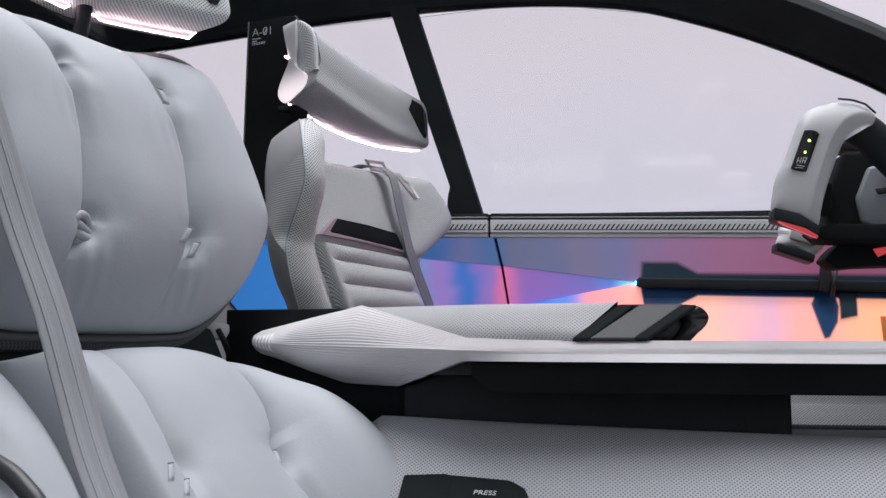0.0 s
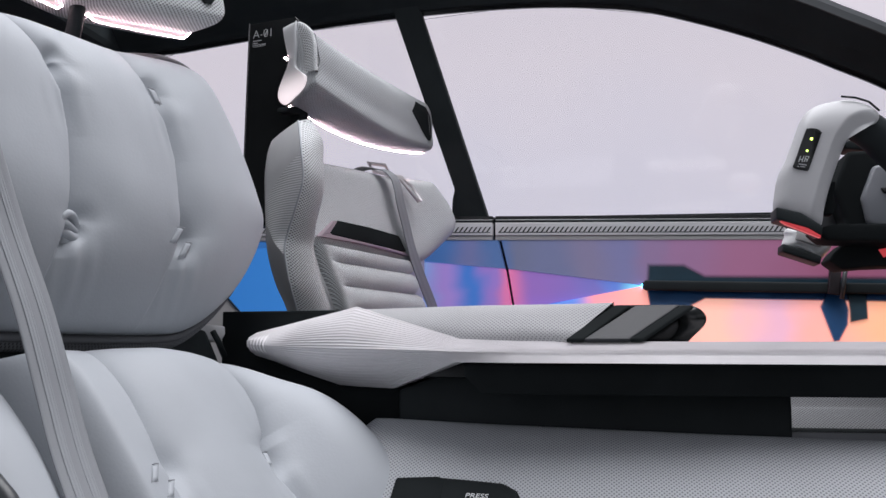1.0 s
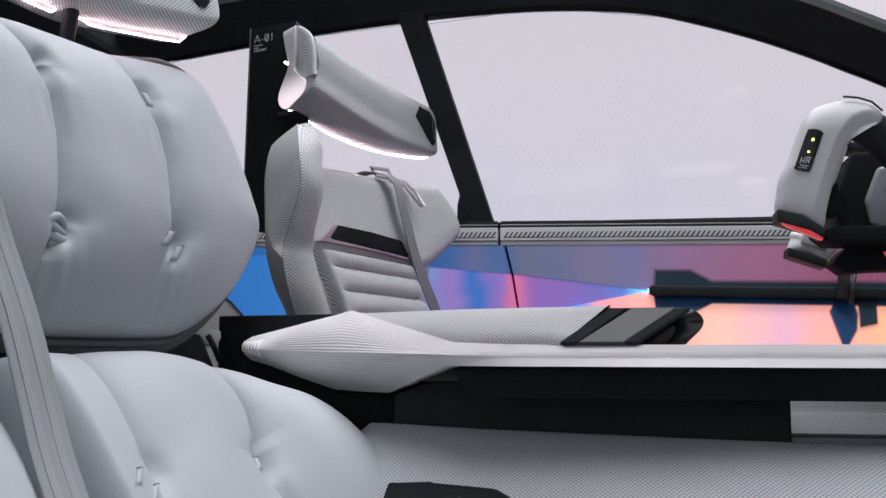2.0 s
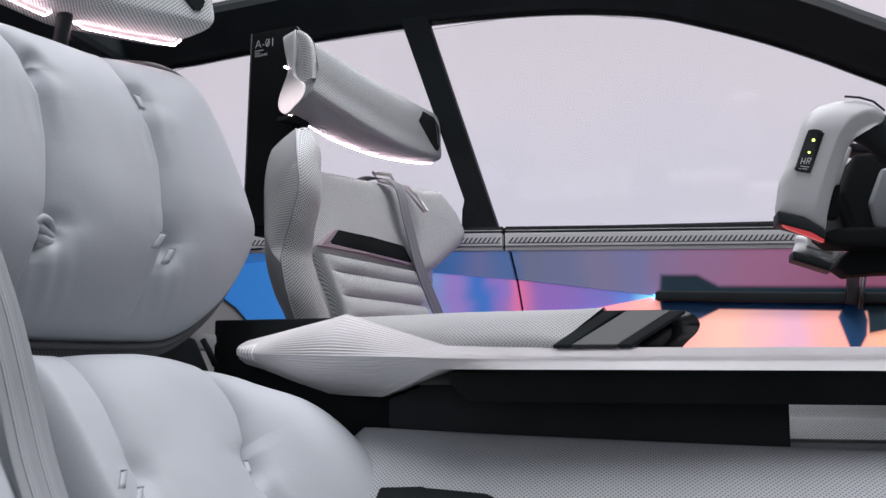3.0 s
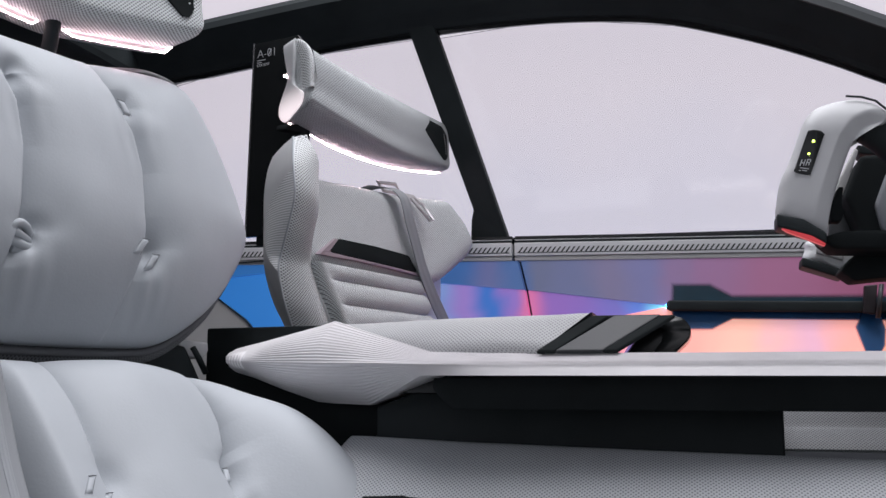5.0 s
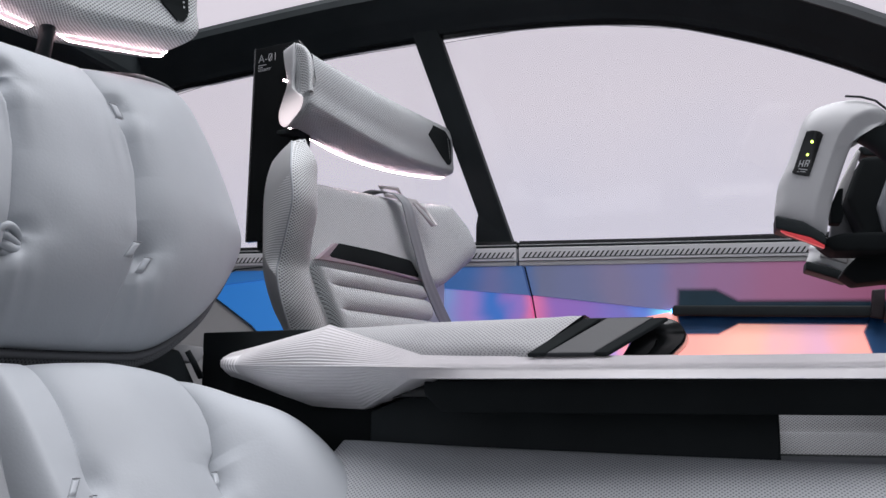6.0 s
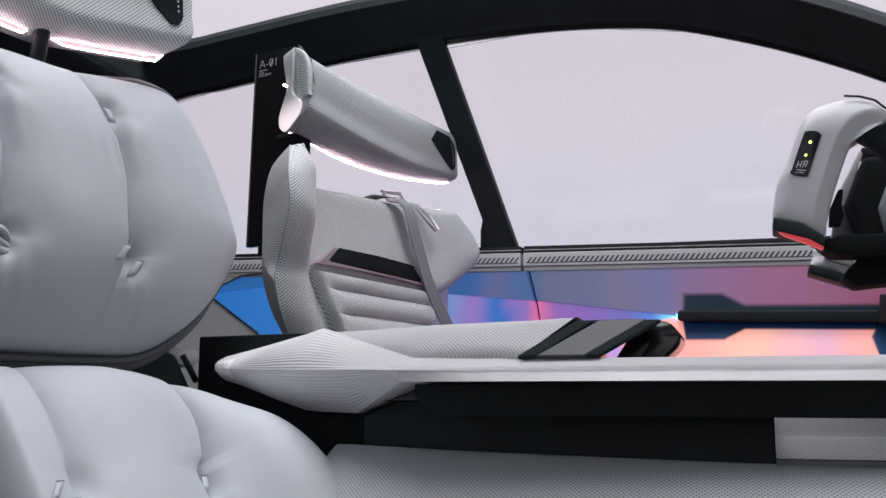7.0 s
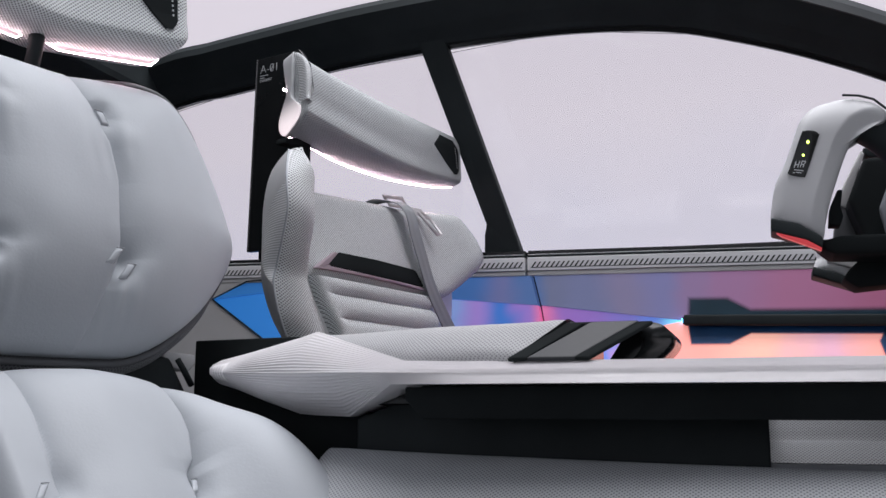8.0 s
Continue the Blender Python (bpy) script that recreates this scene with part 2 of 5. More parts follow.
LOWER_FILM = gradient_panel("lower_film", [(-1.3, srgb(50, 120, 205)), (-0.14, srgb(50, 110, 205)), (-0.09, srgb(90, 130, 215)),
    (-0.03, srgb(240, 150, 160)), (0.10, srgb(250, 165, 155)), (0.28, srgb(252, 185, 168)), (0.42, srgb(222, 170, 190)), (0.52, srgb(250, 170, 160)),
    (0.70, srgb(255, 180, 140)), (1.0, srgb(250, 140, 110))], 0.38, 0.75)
CYANGLOW = material("cyan_light", (0.2, 0.7, 0.9), 0.4, emit=((0.08, 0.50, 1.0), 9.0))


def soft_shadow(name, colour, rough):
    """A painted shadow whose tone fades out towards its edge (first UV coordinate)."""
    m = material(name, colour, rough, mottle=0.3)
    nt = m.node_tree
    b = nt.nodes["Principled BSDF"]
    uv, sep, cl, mx = [nt.nodes.new(k) for k in ("ShaderNodeUVMap", "ShaderNodeSeparateXYZ", "ShaderNodeBsdfTransparent", "ShaderNodeMixShader")]
    nt.links.new(uv.outputs["UV"], sep.inputs["Vector"])
    soft = nt.nodes.new("ShaderNodeMapRange")
    soft.interpolation_type = "SMOOTHERSTEP"
    nt.links.new(sep.outputs["X"], soft.inputs["Value"])
    nt.links.new(soft.outputs["Result"], mx.inputs[0])
    nt.links.new(cl.outputs[0], mx.inputs[1])
    nt.links.new(b.outputs[0], mx.inputs[2])
    nt.links.new(mx.outputs[0], nt.nodes["Material Output"].inputs[0])
    return m


BLUE_SHADOW = soft_shadow("blue_black_shadow", srgb(22, 62, 80), 0.4)
BLUE_SHADOW_PALE = soft_shadow("pale_blue_shadow", srgb(20, 84, 140), 0.4)

GLASS = bpy.data.materials.new("window_glass")
GLASS.use_nodes = True
_nt = GLASS.node_tree
_nt.nodes.remove(_nt.nodes["Principled BSDF"])
_tr, _gl, _mx, _fr = [_nt.nodes.new(k) for k in ("ShaderNodeBsdfTransparent", "ShaderNodeBsdfGlossy", "ShaderNodeMixShader", "ShaderNodeFresnel")]
_tr.inputs[0].default_value = (0.97, 0.97, 0.975, 1)
_gl.inputs["Roughness"].default_value = 0.02
_nt.links.new(_fr.outputs[0], _mx.inputs[0])
_nt.links.new(_tr.outputs[0], _mx.inputs[1])
_nt.links.new(_gl.outputs[0], _mx.inputs[2])
_nt.links.new(_mx.outputs[0], _nt.nodes["Material Output"].inputs[0])

# ---- mesh helpers ----


def thing(name, at, label, category, group="", kind=""):
    ob = new(name)
    ob.location = at
    ob.empty_display_size = 0.05
    return tagged(ob, label, category, group, kind)


def part(name, me, mat, parent=None, label="", smooth=True):
    """Links a mesh, given in world coordinates, as one object under a thing or a part."""
    if isinstance(me, bmesh.types.BMesh):
        bm, me = me, bpy.data.meshes.new(name)
        bmesh.ops.recalc_face_normals(bm, faces=bm.faces)
        bm.to_mesh(me)
        bm.free()
    me.materials.append(mat)
    if smooth:
        for p in me.polygons:
            p.use_smooth = True
    ob = new(name, me)
    if parent is not None:
        ob.parent = parent
        if parent.type == "EMPTY":
            ob.matrix_parent_inverse = parent.matrix_basis.inverted()
    return tagged(ob, label)


def structure(name, me, mat, label, category, smooth=False):
    ob = part(name, me, mat, None, "", smooth)
    return tagged(ob, label, category, "", "structure")


def spline(pts, n, closed=True):
    """n points along a Catmull-Rom curve through pts."""
    P = [np.array(p, float) for p in pts]
    k = len(P)
    out = []
    spans = k if closed else k - 1
    for i in range(n):
        s = i / n * spans if closed else i / (n - 1) * spans
        j = min(int(s), spans - 1)
        f = s - j
        if closed:
            a, b, c, d = (P[(j + o) % k] for o in (-1, 0, 1, 2))
        else:
            a, b, c, d = (P[min(max(j + o, 0), k - 1)] for o in (-1, 0, 1, 2))
        out.append(0.5 * (2 * b + (c - a) * f + (2 * a - 5 * b + 4 * c - d) * f * f + (3 * b - a - 3 * c + d) * f ** 3))
    return out


def grid_mesh(name, rows, uvs=None, close_u=False, cap=False):
    """A mesh from rows of points (all of one length)."""
    nu, nv = len(rows[0]), len(rows)
    verts = [tuple(p) for r in rows for p in r]
    faces = []
    for j in range(nv - 1):
        for i in range(nu if close_u else nu - 1):
            i2 = (i + 1) % nu
            faces.append((j * nu + i, j * nu + i2, (j + 1) * nu + i2, (j + 1) * nu + i))
    if cap:
        faces.append(tuple(range(nu))[::-1])
        faces.append(tuple((nv - 1) * nu + i for i in range(nu)))
    me = bpy.data.meshes.new(name)
    me.from_pydata(verts, [], faces)
    if uvs:
        flat = [tuple(p) for r in uvs for p in r]
        lay = me.uv_layers.new(name="UVMap")
        for lp in me.loops:
            lay.data[lp.index].uv = flat[lp.vertex_index]
    bm = bmesh.new()
    bm.from_mesh(me)
    bmesh.ops.recalc_face_normals(bm, faces=bm.faces)
    bm.to_mesh(me)
    bm.free()
    return me


def pad(name, outline, to_world, front, back, disp=None, rings=26, segs=96, edge=3.0, power=0.5, round_outline=True):
    """A cushion-like solid: an outline in its own plane, swelling by front and back, with a relief disp(u, v) on its front."""
    O = spline(outline, segs) if round_outline else [np.array(p, float) for p in dense(outline, segs)]
    O = [np.array(p) for p in O]
    segs = len(O)
    c = sum(O) / segs
    rows, uvs = [], []
    for side, h in ((1, front), (-1, back)):
        order = range(1, rings + 1) if side > 0 else range(rings - 1, 0, -1)
        for r in order:
            rho = math.sin(r / rings * math.pi / 2) if r < rings else 1.0
            hh = h * max(0.0, 1 - rho ** edge) ** power
            row, urow = [], []
            for p in O:
                q = c + (p - c) * rho
                d = hh
                if disp and side > 0:
                    d += disp(q[0], q[1]) * (1 - rho ** 10)
                row.append(to_world(q[0], q[1], side * d if side < 0 else d))
                urow.append((q[0], q[1]))
            rows.append(row)
            uvs.append(urow)
    return grid_mesh(name, rows, uvs, close_u=True, cap=True)


def quilt(name, outline, to_world, front, back, disp, n=150, edge=3.4, power=0.5):
    """Like pad(), but with an even square lattice of vertices, for finely sewn relief."""
    O = np.array(spline(outline, 720))
    c = O.mean(axis=0)
    ang = np.unwrap(np.arctan2(O[:, 1] - c[1], O[:, 0] - c[0]))
    if ang[-1] < ang[0]:
        O, ang = O[::-1], ang[::-1]
    rad = np.hypot(O[:, 0] - c[0], O[:, 1] - c[1])
    ang0 = ang[0]
    A, Rr = np.append(ang, ang[0] + 2 * math.pi), np.append(rad, rad[0])
    verts, uvs, idx = [], [], {}
    for j in range(n + 1):
        for i in range(n + 1):
            a, b = 2 * i / n - 1, 2 * j / n - 1
            r = max(abs(a), abs(b))
            if r == 0:
                th = 0.0
            else:
                x, y = a * math.sqrt(1 - b * b / 2), b * math.sqrt(1 - a * a / 2)
                th, r = math.atan2(y, x), math.hypot(x, y)
            rr = r * float(np.interp((th - ang0) % (2 * math.pi) + ang0, A, Rr))
            u, v = c[0] + rr * math.cos(th), c[1] + rr * math.sin(th)
            h = front * max(0.0, 1 - r ** edge) ** power + disp(u, v) * (1 - min(r, 1) ** 10)
            idx[i, j] = len(verts)
            verts.append(to_world(u, v, h))
            uvs.append((u, v))
    faces = [(idx[i, j], idx[i + 1, j], idx[i + 1, j + 1], idx[i, j + 1]) for j in range(n) for i in range(n)]
    loop = [(i, 0) for i in range(n)] + [(n, j) for j in range(n)] + [(i, n) for i in range(n, 0, -1)] + [(0, j) for j in range(n, 0, -1)]
    prev = [idx[k] for k in loop]
    base = [uvs[k] for k in prev]
    for rho in (0.96, 0.85, 0.6, 0.2):
        h = -back * (1 - rho ** edge) ** power
        cur = []
        for u, v in base:
            uu, vv = c[0] + (u - c[0]) * rho, c[1] + (v - c[1]) * rho
            cur.append(len(verts))
            verts.append(to_world(uu, vv, h))
            uvs.append((uu, vv))
        k = len(cur)
        faces += [(prev[q], cur[q], cur[(q + 1) % k], prev[(q + 1) % k]) for q in range(k)]
        prev = cur
    faces.append(tuple(prev))
    me = bpy.data.meshes.new(name)
    me.from_pydata([tuple(p) for p in verts], [], faces)
    lay = me.uv_layers.new(name="UVMap")
    for lp in me.loops:
        lay.data[lp.index].uv = uvs[lp.vertex_index]
    bm = bmesh.new()
    bm.from_mesh(me)
    bmesh.ops.recalc_face_normals(bm, faces=bm.faces)
    bm.to_mesh(me)
    bm.free()
    return me


def dense(poly, n, closed=True):
    """About n points spread along a straight-edged polygon, corners kept."""
    P = [np.array(p, float) for p in poly]
    k = len(P)
    lens = [np.linalg.norm(P[(i + 1) % k] - P[i]) for i in range(k if closed else k - 1)]
    tot = sum(lens)
    out = []
    for i, le in enumerate(lens):
        m = max(1, round(n * le / tot))
        out += [P[i] + (P[(i + 1) % k] - P[i]) * j / m for j in range(m)]
    if not closed:
        out.append(P[-1])
    return out


def prism(poly, to_world, d0, d1, bevel=0.0, seg=2):
    """A straight-edged plate: a polygon in its own plane from depth d0 to d1, edges bevelled."""
    bm = bmesh.new()
    a = [bm.verts.new(to_world(u, v, d0)) for u, v in poly]
    b = [bm.verts.new(to_world(u, v, d1)) for u, v in poly]
    n = len(poly)
    bm.faces.new(a[::-1])
    bm.faces.new(b)
    for i in range(n):
        bm.faces.new((a[i], a[(i + 1) % n], b[(i + 1) % n], b[i]))
    bmesh.ops.recalc_face_normals(bm, faces=bm.faces)
    if bevel:
        bmesh.ops.bevel(bm, geom=list(bm.edges), offset=bevel, segments=seg, affect="EDGES", profile=0.6)
    return bm


def soft_patch(poly, to_world, d, fade):
    """A flat painted shadow whose outer rim, fade wide, carries UV 0 at its edge and 1 inside."""
    bm = bmesh.new()
    f = bm.faces.new([bm.verts.new((u, v, 0)) for u, v in poly])
    bm.normal_update()
    bmesh.ops.inset_region(bm, faces=[f], thickness=fade, use_boundary=True, use_even_offset=True)
    lay = bm.loops.layers.uv.new("UVMap")
    for fc in bm.faces:
        for lp in fc.loops:
            lp[lay].uv = (0.0, 0.0) if lp.vert.is_boundary else (1.0, 0.0)
    bmesh.ops.triangulate(bm, faces=list(bm.faces))
    for v in bm.verts:
        v.co = to_world(v.co.x, v.co.y, d)
    return bm


def box(x0, x1, y0, y1, z0, z1, bevel=0.004):
    return prism([(x0, z0), (x1, z0), (x1, z1), (x0, z1)], lambda u, v, d: (u, d, v), y0, y1, bevel)


def tube(points, radius, sides=10, closed=False, flat=1.0):
    """A bar along points; radius may be a list; flat squeezes it in height."""
    P = [Vector(p) for p in points]
    n = len(P)
    rows = []
    for i, p in enumerate(P):
        a, b = (P[(i - 1) % n], P[(i + 1) % n]) if closed else (P[max(i - 1, 0)], P[min(i + 1, n - 1)])
        t = (b - a).normalized()
        up = Vector((0, 0, 1)) if abs(t.z) < 0.9 else Vector((1, 0, 0))
        s = t.cross(up).normalized()
        w = s.cross(t)
        r = radius[i] if isinstance(radius, (list, tuple)) else radius
        rows.append([p + s * r * math.cos(k / sides * 2 * math.pi) + w * r * flat * math.sin(k / sides * 2 * math.pi) for k in range(sides)])
    if closed:
        rows.append(rows[0])
    return grid_mesh("tube", rows, None, close_u=True, cap=not closed)


def ribbon(points, width, across, thick=0.0016):
    """A strap with ridged selvedges that runs along points; across: its sideways direction at each."""
    prof = [(-0.5, 0.3), (-0.46, 0.9), (-0.36, 0.9), (-0.31, 0.65), (-0.14, 0.65), (-0.09, 0.9), (0.09, 0.9), (0.14, 0.65), (0.31, 0.65), (0.36, 0.9), (0.46, 0.9), (0.5, 0.3), (0.5, -0.5), (-0.5, -0.5)]
    rows, uvs = [], []
    P = [Vector(p) for p in points]
    for i, p in enumerate(P):
        t = (P[min(i + 1, len(P) - 1)] - P[max(i - 1, 0)]).normalized()
        s = Vector(across[i] if isinstance(across, list) else across).normalized()
        s = (s - t * s.dot(t)).normalized()
        w = t.cross(s)
        rows.append([p + s * (a * width) + w * (h * thick) for a, h in prof])
        uvs.append([(a * width, i * 0.01) for a, h in prof])
    return grid_mesh("strap", rows, uvs, close_u=True, cap=True)


def lettering(text, m, size, mat, parent, name="lettering", thin=0.0):
    cu = bpy.data.curves.new("text", "FONT")
    cu.body, cu.size, cu.extrude = text, size, 0.0002
    cu.offset = -thin
    ob = new("text", cu)
    me = bpy.data.meshes.new_from_object(ob.evaluated_get(bpy.context.evaluated_depsgraph_get()))
    bpy.data.objects.remove(ob)
    me.transform(m)
    return part(name, me, mat, parent, "", smooth=False)


def frame_of(origin, yaw, lean=0.0):
    """Maps (lateral, up, forward) of a seat that is swivelled by yaw and leans back by lean to the world."""
    a, r = radians(yaw), radians(lean)
    L = Vector((math.sin(a), math.cos(a), 0))
    N = Vector((math.cos(a), -math.sin(a), 0))
    Z = Vector((0, 0, 1))
    U, F = Z * math.cos(r) - N * math.sin(r), N * math.cos(r) + Z * math.sin(r)
    O = Vector(origin)
    return lambda l, u, f: O + L * l + U * u + F * f


def interp(x, pts):
    return float(np.interp(x, [p[0] for p in pts], [p[1] for p in pts]))


def side(y, lean=0.0, z0=0.0):
    """Maps (x, z, inward) to the world on the far side of the car; lean: how far it comes inward per metre of height."""
    return lambda u, v, d: Vector((u, y - lean * max(v - z0, 0) - d, v))


# ---- studio ----
structure("floor", prism([(-9, -9), (9, -9), (9, 9), (-9, 9)], lambda u, v, d: (u, v, d), -0.1, 0.0), FLOORING, "smooth pale grey studio floor", "floor")
# unseen west wall and ceiling are kept grey to shape the light
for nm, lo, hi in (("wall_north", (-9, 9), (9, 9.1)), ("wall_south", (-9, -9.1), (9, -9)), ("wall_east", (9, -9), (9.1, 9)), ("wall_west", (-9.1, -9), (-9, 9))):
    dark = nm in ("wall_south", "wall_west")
    structure(nm, prism([lo, (hi[0], lo[1]), hi, (lo[0], hi[1])], lambda u, v, d: (u, v, d), 0, 6), (SOUTH_FILL if nm == "wall_south" else PAINTED) if dark else EAST_FILL if nm == "wall_east" else BACKDROP, ("unseen pale wall that glows as added fill light" if nm == "wall_south" else "grey painted studio wall") if dark else "pale pink-white studio backdrop that glows by itself", "wall")
structure("ceiling", prism([(-9, -9), (9, -9), (9, 9), (-9, 9)], lambda u, v, d: (u, v, d), 6, 6.1), PAINTED, "grey painted studio ceiling", "ceiling")

# ---- car body, far side ----
SL = -0.018


def belt_z(x):
    return 0.981 + SL * (x + 0.28)


WTOP = [(-2.1, 1.20), (-1.7, 1.335), (-1.25, 1.434), (-1.1, 1.451), (-1.0, 1.462), (-0.75, 1.487), (-0.60, 1.498), (-0.44, 1.506), (-0.29, 1.510), (-0.15, 1.509), (-0.01, 1.500), (0.118, 1.483), (0.243, 1.450), (0.365, 1.411), (0.482, 1.366), (0.56, 1.332), (0.706, 1.265), (1.0, 1.10), (1.3, 0.93)]
TUMBLE = side(2.57, 0.31, 1.0)

# roof rail and A-pillar, swept along the window line
rail_curve = spline(WTOP, 80, closed=False)
prof = [(0.0, 0.0), (0.012, -0.006), (0.03, -0.004), (0.036, 0.006), (0.06, 0.03), (0.085, 0.062), (0.095, 0.073), (0.085, 0.092), (0.05, 0.116), (0.0, 0.125), (-0.03, 0.11), (-0.03, 0.0)]
rows = [[TUMBLE(p[0], p[1] + dz, 0) + Vector((0, -d, 0)) for d, dz in prof] for p in rail_curve]
rail = structure("roof_rail", grid_mesh("roof_rail", rows, None, True, True), BLACK, "matt black curved roof rail and windscreen pillar", "roof rail", smooth=False)
rows = [[TUMBLE(p[0], p[1] + dz, 0) + Vector((0, -d, 0)) for d, dz in ((0.004, -0.012), (0.016, -0.014), (0.02, -0.006), (0.004, -0.004))] for p in rail_curve]
structure("trim_1", grid_mesh("seal", rows, None, True, True), GLOSS, "glossy black rubber window seal", "seal", smooth=False)
rows = [[TUMBLE(p[0], p[1] + dz, 0) + Vector((0, -d, 0)) for d, dz in ((0.0975, 0.075), (0.088, 0.095), (0.054, 0.119), (0.052, 0.113), (0.085, 0.088), (0.092, 0.072))] for p in rail_curve if p[0] > 0.30]
structure("trim_2", grid_mesh("pillar_trim", rows, None, True, True), DARKGREY, "grey satin strip along the windscreen pillar", "trim", smooth=False)
# rear roof cross beam
structure("roof_beam", box(-2.0, -1.27, 0.3, 2.46, 1.43, 1.60, 0.02), BLACK, "matt black roof beam behind the seats", "roof beam")
# window divider
poly = [(-0.522, 1.52), (-0.452, 1.52), (-0.294, 0.985), (-0.392, 0.985), (-0.388, 1.035), (-0.381, 1.06)]
structure("pillar", prism(poly, TUMBLE, -0.01, 0.035, 0.005), BLACK, "slanted matt black window pillar", "pillar")
# glass
win = new("window_1")
tagged(win, "clear side window glass with faint reflections", "window", "", "structure")
front_pane = [(-0.30, 0.97)] + [(x, z) for x, z in [(-0.456, 1.49), (-0.15, 1.51), (0.22, 1.46), (0.56, 1.335), (1.0, 1.10), (1.25, 0.96)]]
rear_pane = [(-0.36, 0.97), (-0.47, 1.495), (-1.0, 1.465), (-1.7, 1.34), (-2.0, 0.99)]
for poly in (front_pane, rear_pane):
    pane = part("pane", prism(poly, TUMBLE, -0.008, -0.004), GLASS, win, "", smooth=False)
    pane.visible_shadow = False

# ---- door trim ----


def door_facet(poly, mat, d0, name, parent, label=""):
    return part(name, prism(poly, side(2.51), d0 - 0.03, d0, 0.0012, 1), mat, parent, label, smooth=False)


front_door = thing("door_1", (0.4, 2.5, 0.3), "front door trim in iridescent blue, pink and peach film", "door", "car doors", "structure")
rear_door = thing("door_2", (-0.8, 2.5, 0.3), "rear door trim in blue film with grey lining", "door", "car doors", "structure")
SEAM = [(-0.275, 0.975), (-0.249, 0.879), (-0.228, 0.75), (-0.20, 0.45)]


def seam_x(z):
    return float(np.interp(-z, [-p[1] for p in SEAM], [p[0] for p in SEAM]))


G = 0.0045


def belt_set(x0, x1, door):
    """Gasket, slotted alloy strip and ledge below the window, from x0 to x1."""
    def strip(zt, zb, d0, d1, mat, nm, lab="", bev=0.0015):
        poly = [(x0, belt_z(x0) + zb), (x1, belt_z(x1) + zb), (x1, belt_z(x1) + zt), (x0, belt_z(x0) + zt)]
        return part(nm, prism(poly, side(2.51), d0, d1, bev, 2), mat, door, lab, smooth=False)
    strip(0.005, -0.004, -0.06, 0.002, GLOSS, "window_gasket", "glossy black rubber gasket")
    strip(-0.0045, -0.0065, -0.01, 0.006, ALLOY, "gasket_lip")
    strip(-0.007, -0.0125, -0.02, 0.008, BLACK, "gasket_base")
    alloy = strip(-0.013, -0.046, -0.02, 0.010, ALLOY, "alloy_strip", "brushed silver strip with slanted slots")
    strip(-0.0470, -0.058, -0.02, 0.007, LINER, "ledge", "grey ledge")
    bm = prism([(0, 0), (0.0040, 0), (0.0130, 0.0130), (0.0090, 0.0130)], lambda u, v, d: (u, -d, v), 0.0, 0.0006)
    me = bpy.data.meshes.new("slot")
    bm.to_mesh(me)
    bm.free()
    me.materials.append(BLACK)
    x = x0 + 0.010
    while x < min(x1, 0.95) - 0.015:
        s = new("slot", me)
        s.parent = alloy
        s.matrix_basis = Matrix.Translation((x, 2.51 - 0.0102, belt_z(x) - 0.0375)) @ Matrix.Rotation(math.atan(-SL), 4, "Y")
        x += 0.01185
    poly = [(x0 + 0.008, belt_z(x0) - 0.0395), (x1 - 0.006, belt_z(x1) - 0.0395), (x1 - 0.006, belt_z(x1) - 0.0378), (x0 + 0.008, belt_z(x0) - 0.0378)]
    part("slot_rail", prism(poly, side(2.51), 0.009, 0.0108), BLACK, alloy, "", smooth=False)


belt_set(-0.272, 1.35, front_door)
belt_set(-2.0, -0.279, rear_door)
E1 = (0.10, 0.803)
zu = lambda x: belt_z(x) - 0.0585
# front door: upper facet, wedge, lower facet
crease = lambda x: 0.803 + (0.10 - x) * 0.137
up = [(seam_x(0.925) + G, zu(-0.26)), (1.35, zu(1.35)), (1.35, 0.78), E1, (seam_x(0.851) + G, crease(-0.235))]
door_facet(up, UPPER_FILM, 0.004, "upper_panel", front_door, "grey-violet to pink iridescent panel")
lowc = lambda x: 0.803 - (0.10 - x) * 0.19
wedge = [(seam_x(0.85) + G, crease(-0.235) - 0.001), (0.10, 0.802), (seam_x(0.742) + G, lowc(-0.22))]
door_facet(wedge, WEDGE_FILM, 0.001, "wedge_panel", front_door, "blue and magenta wedge panel with its lighting painted in")
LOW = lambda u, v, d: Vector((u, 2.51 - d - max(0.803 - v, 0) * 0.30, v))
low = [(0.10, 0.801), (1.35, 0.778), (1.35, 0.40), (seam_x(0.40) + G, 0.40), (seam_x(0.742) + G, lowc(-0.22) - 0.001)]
part("lower_panel", prism(low, LOW, -0.03, 0.002), LOWER_FILM, front_door, "peach lower panel with its lighting painted in", smooth=False)
# rear door
rcrease = lambda x: 0.849 + (-0.235 - x) * 0.10
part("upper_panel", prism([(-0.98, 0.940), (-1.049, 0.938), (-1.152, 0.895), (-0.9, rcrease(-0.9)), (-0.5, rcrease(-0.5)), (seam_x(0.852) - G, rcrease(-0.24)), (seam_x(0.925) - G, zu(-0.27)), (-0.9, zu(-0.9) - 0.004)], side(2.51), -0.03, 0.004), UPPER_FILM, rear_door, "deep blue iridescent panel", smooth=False)
